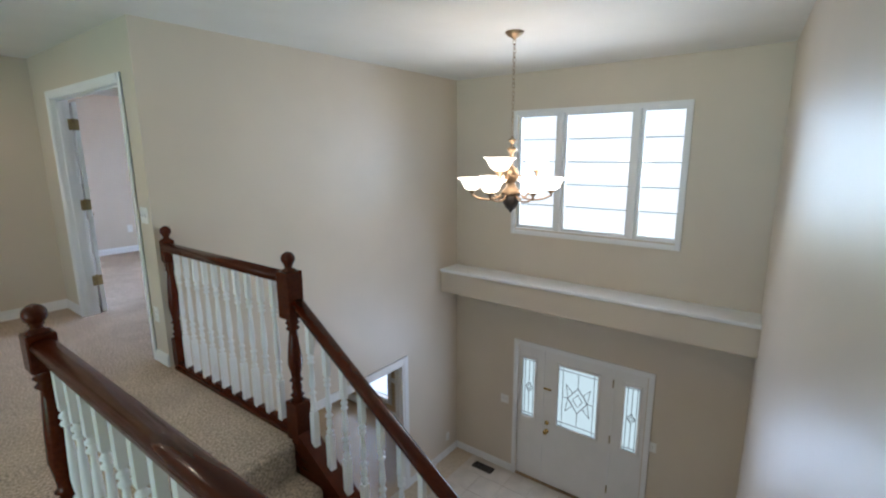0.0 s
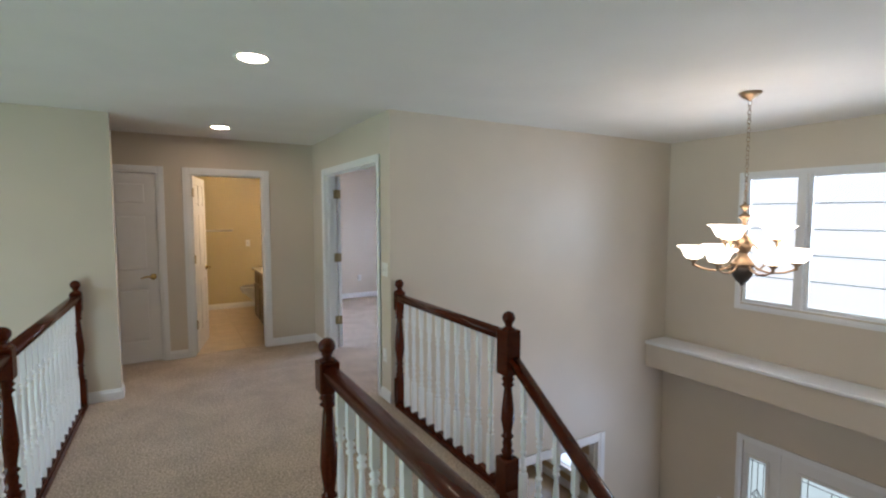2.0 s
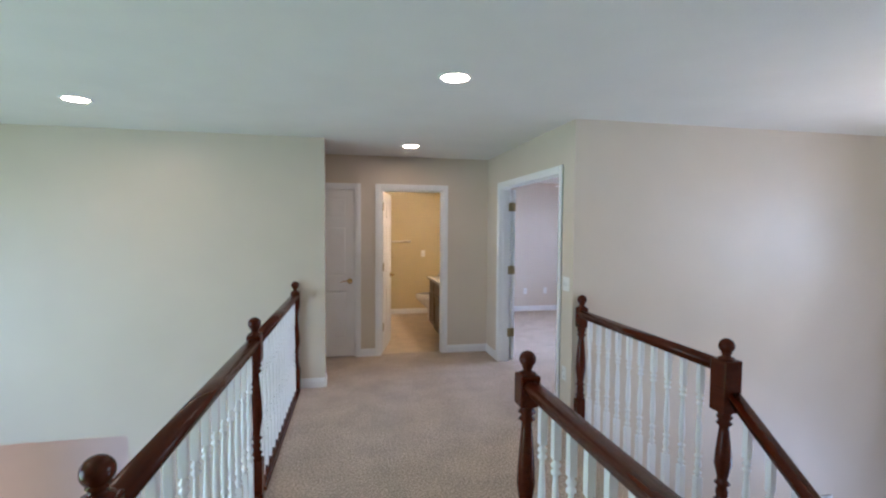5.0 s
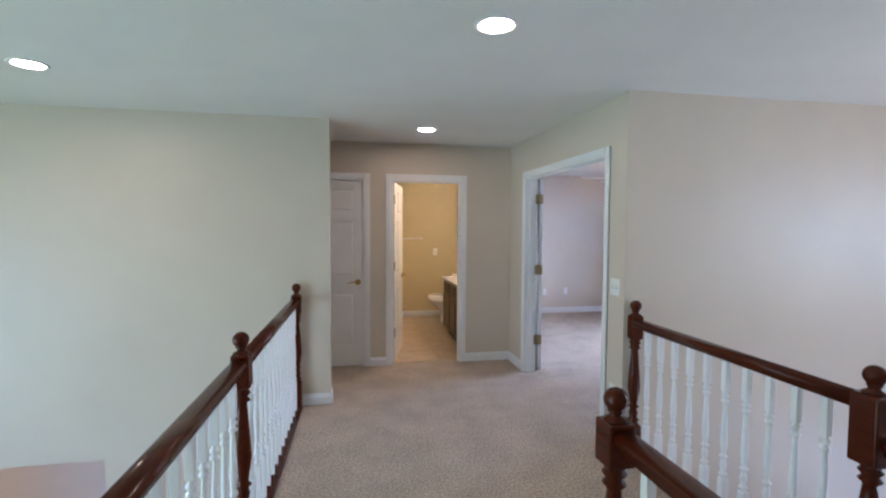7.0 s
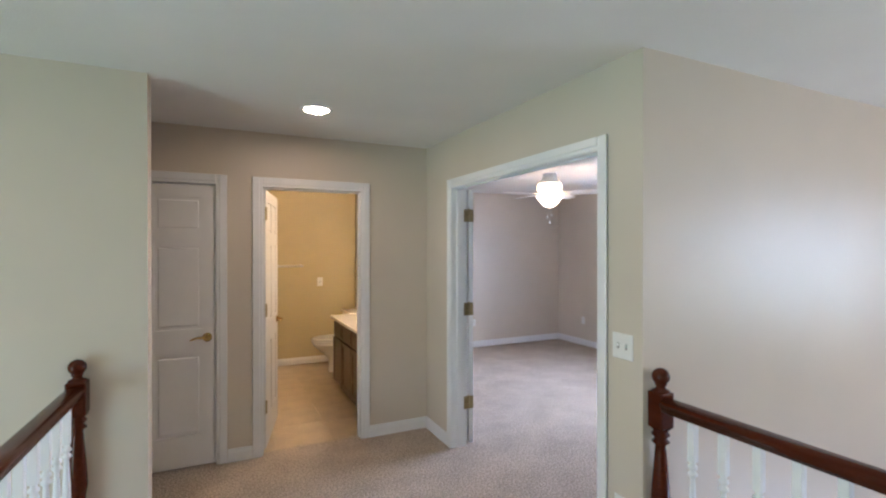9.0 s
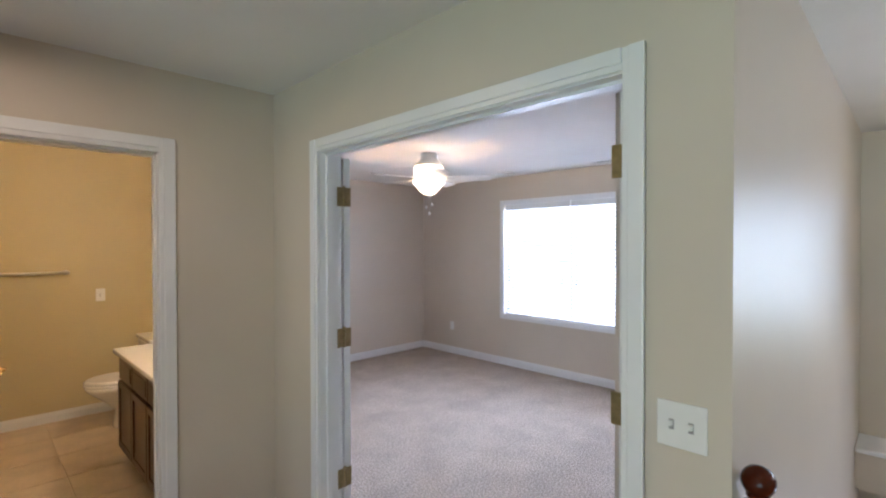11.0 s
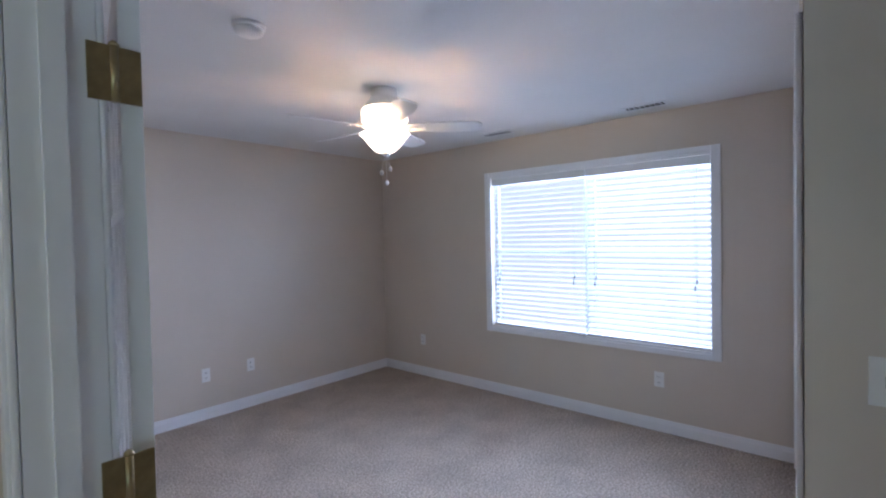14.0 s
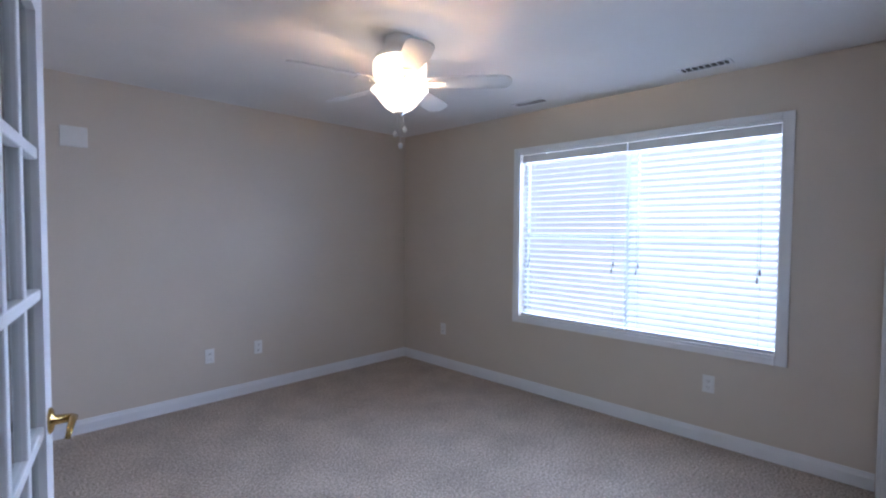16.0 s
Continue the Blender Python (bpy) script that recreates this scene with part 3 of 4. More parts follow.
w3 = empty("window_3", pose(0, 0, 0), "white dining room window", "window", kind="structure")
for y0, y1 in ((5.05, 5.755), (5.795, 6.5)):
    lite(w3, 5.09, y0, y1, -2.38, -1.51, 0, 0, 0.04)
    lite(w3, 5.10, y0, y1, -1.50, -0.65, 0, 0, 0.04)
part("mullion", boxed(5.07, 5.12, 5.755, 5.795, -2.38, -0.65, bevel=0.004), M_TRIM, w3)
casing("trim_dining_window", "x", 4.955, -1, 5.05, 6.5, -2.42, -0.65, w=0.08, label="white casing round the dining window", sill=True)
structure("trim_chair_rail", sweep(sweep(bmesh.new(), [(0, 0), (0.02, 0.01), (0.025, 0.04), (0.012, 0.07), (0, 0.08)], (4.955, 4.97, -2.02), (4.955, 3.83, -2.02)),
          [(0, 0), (0.02, 0.01), (0.025, 0.04), (0.012, 0.07), (0, 0.08)], (1.3, 7.4, -2.02), (4.95, 7.4, -2.02)), M_TRIM, "white chair rail in the dining room", "trim")


def blind(y0, y1, dz=0.0, zb=0.662, group="bedroom window blinds", tilt=-14):
    b = empty("window_blind", pose(5.022, (y0 + y1) / 2, dz), "white slatted window blind, lowered, slats tilted open", "blind", group)
    w = (y1 - y0) / 2 - 0.004
    part("headrail", boxed(-0.036, 0.022, -w, w, 2.01, 2.075, bevel=0.004), M_FAN, b)
    sl = bmesh.new()
    n = 5
    rows = [[sl.verts.new((-0.025 + 0.05 * i / n, s * (w - 0.006), 0.0045 * math.sin(math.pi * i / n) + k)) for i in range(n + 1)] for s in (-1, 1) for k in (0, 0.0028)]
    a0, a1, b0, b1 = rows
    for i in range(n):
        sl.faces.new((a0[i], a0[i + 1], b0[i + 1], b0[i]))
        sl.faces.new((a1[i], b1[i], b1[i + 1], a1[i + 1]))
        sl.faces.new((a0[i], a1[i], a1[i + 1], a0[i + 1]))
        sl.faces.new((b0[i], b0[i + 1], b1[i + 1], b1[i]))
    sl.faces.new((a0[0], b0[0], b1[0], a1[0]))
    sl.faces.new((a0[n], a1[n], b1[n], b0[n]))
    me = finish(sl, "slat", M_BLIND)
    count = round((1.985 - zb) / 0.0457)
    for i in range(count):
        z = zb + 0.043 + i * (1.942 - zb) / (count - 1)
        part("slat", me, M_BLIND, b, m=pose(0, 0, z, 0, tilt + random.uniform(-1.5, 1.5), 0))
    part("bottom_rail", boxed(-0.026, 0.026, -w + 0.004, w - 0.004, zb, zb + 0.02, bevel=0.004), M_FAN, b)
    for y in (-w + 0.09, w - 0.09):
        bm = bmesh.new()
        for dx in (-0.027, 0.027):
            tube(bm, [(dx, y, zb + 0.018), (dx, y, 2.02)], 0.0012, 5)
        part("ladder_cord", bm, M_BLIND, b)
        bm = bmesh.new()
        for k, dz in ((0.0, 0.0), (0.014, -0.05)):
            tube(bm, [(-0.034, y + k, 1.18 + dz), (-0.034, y + k, 2.02)], 0.001, 5)
            lathe(bm, [(0.002, 1.185 + dz), (0.006, 1.175 + dz), (0.007, 1.145 + dz), (0.004, 1.14 + dz)], 8, -0.034, y + k)
        part("pull_cord", bm, M_CORD, b, "pull cords with grey tassels")


blind(5.287, 6.235, tilt=-32)
blind(6.235, 7.183, tilt=-10)
blind(5.06, 5.775, -2.73, 0.40, "dining room blinds")
blind(5.775, 6.49, -2.73, 0.40, "dining room blinds")

# ---- front door with sidelights ----
fd = empty("door_front", pose(5.02, 0, G), "white front door with leaded glass and two sidelights", "door", kind="structure")
H = 1.825


def glazed_leaf(name, y0, y1, g0, g1, z0, z1, label, parent, diamond):
    bm = bmesh.new()
    for a, b, c, d in [(y0, g0, 0.02, H), (g1, y1, 0.02, H), (g0, g1, 0.02, z0), (g0, g1, z1, H)]:
        box(bm, -0.022, 0.022, a, b, c, d)
    lf = part(name, bm, M_DOOR, parent, label)
    bm = bmesh.new()
    for a, b, c, d in [(g0 - 0.02, g0 + 0.012, z0 - 0.02, z1 + 0.02), (g1 - 0.012, g1 + 0.02, z0 - 0.02, z1 + 0.02), (g0, g1, z0 - 0.02, z0 + 0.012), (g0, g1, z1 - 0.012, z1 + 0.02)]:
        box(bm, -0.034, -0.0225, a, b, c, d, bevel=0.004)
    part("glass_moulding", bm, M_DOOR, lf)
    p = part("pane", boxed(-0.004, 0.004, g0, g1, z0, z1), M_FROST, lf, "pale textured glass pane")
    p.visible_shadow = False
    bm = bmesh.new()
    cy, cz, w, h = (g0 + g1) / 2, (z0 + z1) / 2, g1 - g0, z1 - z0
    e = min(0.06, w * 0.2)

    def came(a, b, r=0.0035):
        tube(bm, [(-0.008, *a), (-0.008, *b)], r * 1.1, 6)

    came((g0 + e, z0), (g0 + e, z1)), came((g1 - e, z0), (g1 - e, z1))
    came((g0, z0 + e), (g1, z0 + e)), came((g0, z1 - e), (g1, z1 - e))
    dw, dh = w * 0.24, min(w * 0.34, h * 0.2)
    pts = [(cy, cz + dh), (cy + dw, cz), (cy, cz - dh), (cy - dw, cz)]
    for i in range(4):
        came(pts[i], pts[(i + 1) % 4], 0.005)
        q = [(cy + (p_[0] - cy) * 0.5, cz + (p_[1] - cz) * 0.5) for p_ in pts]
        came(q[i], q[(i + 1) % 4])
    came((cy, cz + dh), (cy, z1 - e)), came((cy, cz - dh), (cy, z0 + e))
    if diamond:
        for s in (-1, 1):
            came((cy + s * dw, cz), (cy + s * (w / 2 - e), cz))
            for k in (-1, 1):
                came((cy + s * dw * 0.5, cz + k * dh * 0.5), (cy + s * dw * 1.25, cz + k * dh * 1.1))
                came((cy + s * dw * 1.25, cz + k * dh * 1.1), (cy + s * dw, cz))
    part("lead_came", bm, M_LEAD, lf, "dark leaded strips round a diamond")
    return lf


glazed_leaf("sidelight", 2.395, 2.74, 2.50, 2.69, 0.875, 1.675, "white sidelight with a narrow leaded pane", fd, False)
main = glazed_leaf("leaf", 1.55, 2.38, 1.705, 2.205, 0.88, 1.69, "white door leaf with a leaded pane", fd, True)
glazed_leaf("sidelight", 1.185, 1.535, 1.245, 1.42, 0.875, 1.675, "white sidelight with a narrow leaded pane", fd, False)
for y in (2.3875, 1.5425):
    part("post", boxed(-0.03, 0.03, y - 0.0075, y + 0.0075, 0, H), M_TRIM, fd)
part("threshold", boxed(-0.05, 0.06, 1.185, 2.74, 0, 0.02), M_BRONZE, fd)
part("head", boxed(-0.03, 0.03, 1.185, 2.74, H, 1.842), M_TRIM, fd)
bm = lathe(bmesh.new(), [(0.03, 0), (0.03, 0.01), (0.014, 0.015), (0.014, 0.03), (0.027, 0.04), (0.029, 0.055), (0.02, 0.067), (0.002, 0.07)], 16, turn=pose(0, 0, 0, 0, -90))
part("knob", bm, M_BRASS, main, "polished brass knob", pose(-0.022, 2.325, 0.76))
part("deadbolt", lathe(bmesh.new(), [(0.028, 0), (0.028, 0.012), (0.01, 0.016), (0.01, 0.03)], 14, turn=pose(0, 0, 0, 0, -90)), M_BRASS, main, "brass deadbolt", pose(-0.022, 2.325, 0.875))
part("door_chain", boxed(-0.012, 0, -0.05, 0.05, -0.012, 0.012, bevel=0.003), M_BRASS, main, "brass door latch", pose(-0.022, 2.335, 1.33))
for z in (0.3, 0.95, 1.65):
    part("hinge", lathe(bmesh.new(), [(0.008, -0.05), (0.008, 0.05)], 10), M_OLDBRASS, main, "dull brass hinge", pose(-0.028, 1.545, z))

# ---- railings ----
def square_ring(bm, w, z):
    return [bm.verts.new((sx * w / 2, sy * w / 2, z)) for sx, sy in ((-1, -1), (1, -1), (1, 1), (-1, 1))]


def baluster_mesh(h):
    """A turned baluster with a square foot and a square neck."""
    bm = boxed(-0.0175, 0.0175, -0.0175, 0.0175, 0.0, 0.235 * h / 0.82, bevel=0.002)
    box(bm, -0.015, 0.015, -0.015, 0.015, h - 0.165, h, bevel=0.002)
    a, b = 0.235 * h / 0.82, h - 0.165
    L = b - a
    lathe(bm, [(0.0154, a), (0.0087, a + 0.008), (0.0195, a + 0.018), (0.0190, a + 0.024), (0.0097, a + 0.034), (0.0169, a + 0.062), (0.0128, a + 0.09), (0.0093, a + 0.098), (0.0195, a + 0.108), (0.0190, a + 0.114), (0.0093, a + 0.124), (0.0128, a + 0.14),
               (0.0169, a + 0.14 + 0.22 * (L - 0.24)), (0.0149, a + 0.14 + 0.6 * (L - 0.24)), (0.0097, b - 0.07), (0.0093, b - 0.064), (0.0190, b - 0.054), (0.0185, b - 0.048), (0.0093, b - 0.038), (0.0190, b - 0.026), (0.0185, b - 0.020), (0.0097, b - 0.010), (0.0149, b)], 10)
    return finish(bm, "baluster", M_BALUSTER)


BAL = baluster_mesh(0.852)


def newel(parent, x, y, block0=0.80, z=0.0, w=0.088, low=0.22, drop=0.0):
    """A turned newel post with square blocks and a ball finial, its ball at 1.02 above the floor."""
    bm = boxed(-w / 2, w / 2, -w / 2, w / 2, -drop, low, bevel=0.006)
    box(bm, -w / 2, w / 2, -w / 2, w / 2, block0, 0.955, bevel=0.007)
    a, b = low, block0
    L = b - a
    lathe(bm, [(0.040, a), (0.026, a + 0.02), (0.038, a + 0.035), (0.024, a + 0.05), (0.030, a + 0.08), (0.022, a + 0.11), (0.037, a + 0.122), (0.024, a + 0.136), (0.027, a + 0.16), (0.040, a + 0.16 + 0.30 * (L - 0.28)),
               (0.035, a + 0.16 + 0.62 * (L - 0.28)), (0.024, b - 0.10), (0.022, b - 0.075), (0.037, b - 0.06), (0.024, b - 0.045), (0.038, b - 0.028), (0.028, b - 0.014), (0.040, b)], 18)
    n = part("newel_post", bm, M_CHERRY, parent, m=pose(x, y, z))
    prof = [(0.036, 0.952), (0.036, 0.962), (0.022, 0.968), (0.018, 0.978), (0.026, 0.984)]
    prof += [(0.037 * math.sin(a), 1.019 - 0.037 * math.cos(a)) for a in [0.62 + i * (math.pi - 0.62) / 9 for i in range(10)]]
    part("finial", lathe(bmesh.new(), prof, 20), M_CHERRY, n, "dark cherry ball finial")
    return n


RAIL = [(-0.026, -0.056), (0.026, -0.056), (0.028, -0.040), (0.036, -0.031), (0.0375, -0.020), (0.033, -0.009), (0.022, -0.0025), (0.008, 0), (-0.008, 0), (-0.022, -0.0025), (-0.033, -0.009), (-0.0375, -0.020), (-0.036, -0.031), (-0.028, -0.040)]
RT = 0.94


def level_run(parent, x, y0, y1, n):
    """Handrail, shoe and n balusters along y between two posts."""
    part("handrail", sweep(bmesh.new(), RAIL, (x, y0, RT), (x, y1, RT), True), M_CHERRY, parent)
    bm = boxed(x - 0.05, x + 0.05, y0, y1, 0.001, 0.022, bevel=0.004)
    box(bm, x - 0.03, x + 0.03, y0, y1, 0.022, 0.036, bevel=0.004)
    gap = (y1 - y0) / (n + 1)
    for i in range(n + 1):
        a = y0 + gap * i + (0.019 if i else 0.0)
        b = y0 + gap * (i + 1) - (0.019 if i < n else 0.0)
        box(bm, x - 0.017, x + 0.017, a, b, 0.036, 0.048, bevel=0.003)
    part("shoe_rail", bm, M_CHERRY, parent)
    for i in range(n):
        part("baluster", BAL, M_BALUSTER, parent, m=pose(x, y0 + gap * (i + 1), 0.037, 0, 0, 0))


lr = empty("railing", pose(0, 0, 0), "dark cherry railing with white turned balusters beside the stairhead", "railing", "upper railings")
newel(lr, 1.362, 3.66, w=0.076)
newel(lr, 1.335, 2.178, block0=0.70, w=0.098, drop=0.30)
level_run(lr, 1.345, 2.227, 3.622, 10)

ll = empty("railing", pose(-0.0882, -0.0203, 0, 0, 0, -1.26), "long dark cherry railing with white balusters above the great room", "railing", "upper railings")
for y in (4.938, 3.11, 1.43):
    newel(ll, -0.965, y, w=0.08)
level_run(ll, -0.965, 3.15, 4.898, 13)
level_run(ll, -0.965, 1.47, 3.07, 12)
level_run(ll, -0.965, -0.6, 1.39, 15)

ls = empty("railing", pose(0, 0, 0), "dark cherry railing with white balusters between bridge and stairs", "railing", "upper railings")
newel(ls, 0.297, 2.13, block0=0.82)
level_run(ls, 0.297, -0.13, 2.086, 17)

# stairs: down along the bridge to a quarter landing, then along the wall
RISE, RUN = 0.18, 0.26
ST = empty("staircase", pose(-0.04, -0.05, 0), "beige carpeted stairs with cherry stringer and turned balusters", "stairs")


def soft_step(x0, x1, y0, y1, z0, z1):
    return boxed(x0, x1, y0, y1, z0, z1, bevel=0.022)


for i in range(5):
    y1 = 2.235 - RUN * i
    part("step", soft_step(0.405, 1.325, y1 - RUN - (0.0), y1 - 0.0, -RISE * (i + 1) - 0.30, -RISE * (i + 1)), M_CARPET, ST, "carpeted step")
part("riser", soft_step(0.405, 1.325, 2.20, 2.25, -0.3, -0.0005), M_CARPET, ST, "carpeted nosing of the upper floor")
yl = 2.235 - RUN * 5
part("landing", boxed(0.405, 1.325, 0.03, yl, -RISE * 6 - 0.25, -RISE * 6), M_CARPET, ST, "carpeted quarter landing")
for i in range(8):
    x0 = 1.325 + 0.25 * i
    part("step", soft_step(x0, x0 + 0.25, 0.03, yl - 0.04, -RISE * (i + 7) - 0.25, -RISE * (i + 7)), M_CARPET, ST, "carpeted step")


def slope_slab(bm, x0, x1, ya, za, yb, zb, h):
    vs = [bm.verts.new((x, y, z + d)) for x in (x0, x1) for y, z, d in ((ya, za, 0), (yb, zb, 0), (yb, zb, -h), (ya, za, -h))]
    a, b = vs[:4], vs[4:]
    bm.faces.new(a), bm.faces.new(list(reversed(b)))
    for i in range(4):
        bm.faces.new((a[i], b[i], b[(i + 1) % 4], a[(i + 1) % 4]))
    return bm


SL = RISE / RUN
y2 = yl + 0.03
zof = lambda y: (y - 2.17) * SL
part("stringer", slope_slab(bmesh.new(), 1.328, 1.405, 2.17, 0.03, y2, 0.03 + zof(y2), 0.42), M_CHERRY, ST, "dark cherry outer stringer")
part("stringer_cap", slope_slab(bmesh.new(), 1.318, 1.425, 2.165, 0.055, y2, 0.055 + zof(y2), 0.024), M_CHERRY, ST)
part("wall_stringer", slope_slab(bmesh.new(), 0.375, 0.402, 2.16, 0.0, y2, 0.0 + zof(y2), 0.36), M_CHERRY, ST)
part("handrail", sweep(bmesh.new(), RAIL, (1.375, 2.168, 0.81), (1.375, y2, 0.81 + zof(y2)), True), M_CHERRY, ST, "sloping dark cherry handrail")
BAL2 = baluster_mesh(0.70)
for i in range(10):
    y = 2.09 - 0.125 * i
    if y > y2 + 0.05:
        part("baluster", BAL2, M_BALUSTER, ST, m=pose(1.375, y, 0.05 + zof(y)))
nl = newel(ST, 1.375, yl + 0.0, block0=0.60, z=zof(yl) - 0.06, drop=0.35)
structure("wall_under_bridge", wall(bmesh.new(), "x", 0.334, 0.358, -0.13, 3.70, G, -0.28), M_WALL, "greige wall under the bridge", "wall")
structure("trim_floor_edge", boxed(1.386, 1.401, 2.23, 3.698, -0.28, 0.0), M_TRIM, "white fascia along the upper floor edge", "trim")
structure("trim_bridge_edge", boxed(-1.106, -1.091, -3.0, 4.983, -0.28, 0.0), M_TRIM, "white fascia along the bridge edge", "trim")


# ---- lamps ----
def downlight(x, y):
    d = empty("ceiling_light", pose(x, y, C), "round white recessed ceiling light, lit", "ceiling light", "recessed ceiling lights")
    part("trim_ring", lathe(bmesh.new(), [(0.075, -0.001), (0.098, -0.001), (0.100, -0.005), (0.092, -0.010), (0.078, -0.007), (0.075, -0.001)], 36), M_TRIM, d)
    part("lens", lathe(bmesh.new(), [(0.0765, -0.0015), (0.0765, -0.004), (0.04, -0.006), (0.001, -0.0065)], 32), M_DOWNLIGHT, d, "glowing round lens")


for x, y in ((0.149, 2.917), (0.204, 5.25), (-2.268, 3.943), (-2.268, 1.2)):
    downlight(x, y)


def chandelier(x, y):
    c = empty("chandelier", pose(x, y, 0), "antique bronze two-tier chandelier with lit opal glass shades", "chandelier")
    part("canopy", lathe(bmesh.new(), [(0.07, C), (0.072, C - 0.008), (0.05, C - 0.03), (0.02, C - 0.045), (0.008, C - 0.06)], 24), M_BRONZE, c)
    bm = bmesh.new()
    z = C - 0.055
    i = 0
    while z > 1.66:
        pts = [(0.011 * math.cos(a) * (1 if i % 2 else 0), 0.011 * math.cos(a) * (0 if i % 2 else 1), z - 0.02 + 0.019 * math.sin(a)) for a in [k * 2 * math.pi / 10 for k in range(11)]]
        tube(bm, pts, 0.0025, 5)
        z -= 0.031
        i += 1
    part("chain", bm, M_BRONZE, c)
    part("column", lathe(bmesh.new(), [(0.004, 1.68), (0.012, 1.665), (0.03, 1.655), (0.036, 1.645), (0.014, 1.63), (0.012, 1.60), (0.034, 1.59), (0.04, 1.575), (0.018, 1.555), (0.012, 1.53), (0.013, 1.45), (0.04, 1.43), (0.058, 1.40), (0.062, 1.37),
         (0.048, 1.34), (0.032, 1.32), (0.034, 1.30), (0.045, 1.28), (0.07, 1.255), (0.078, 1.235), (0.06, 1.22)], 24), M_BRONZE, c)
    part("bowl", lathe(bmesh.new(), [(0.066, 1.222), (0.070, 1.195), (0.062, 1.155), (0.040, 1.118), (0.016, 1.10), (0.012, 1.09), (0.004, 1.08)], 24), M_DARK, c, "dark bronze finial bowl")
    shade = lathe(bmesh.new(), [(0.028, 0), (0.05, 0.006), (0.066, 0.025), (0.075, 0.05), (0.09, 0.075), (0.118, 0.092), (0.114, 0.094), (0.086, 0.080), (0.070, 0.052), (0.06, 0.028), (0.045, 0.012), (0.02, 0.006)], 24)
    sm = finish(shade, "shade", M_SHADE)
    cup = finish(lathe(bmesh.new(), [(0.004, -0.055), (0.012, -0.045), (0.008, -0.03), (0.022, -0.018), (0.034, -0.004), (0.03, 0.004)], 16), "cup", M_BRONZE)
    for n, R, z, zc, off in ((6, 0.312, 1.262, 1.245, 0), (3, 0.20, 1.42, 1.385, 65)):
        for k in range(n):
            a = radians(off + 360 * k / n)
            ca, sa = math.cos(a), math.sin(a)
            prof = [(0.05, zc), (0.10, zc - 0.045), (0.18 * R / 0.33, zc - 0.065), (R - 0.06, zc - 0.055), (R - 0.015, zc - 0.035), (R, z - 0.04)]
            arm = part("arm", tube(bmesh.new(), [(r * ca, r * sa, h) for r, h in prof], 0.008, 8), M_BRONZE, c)
            part("cup", cup, M_BRONZE, arm, m=pose(R * ca, R * sa, z))
            part("shade", sm, M_SHADE, arm, "lit opal glass bell shade", pose(R * ca, R * sa, z))


chandelier(3.265, 1.949)


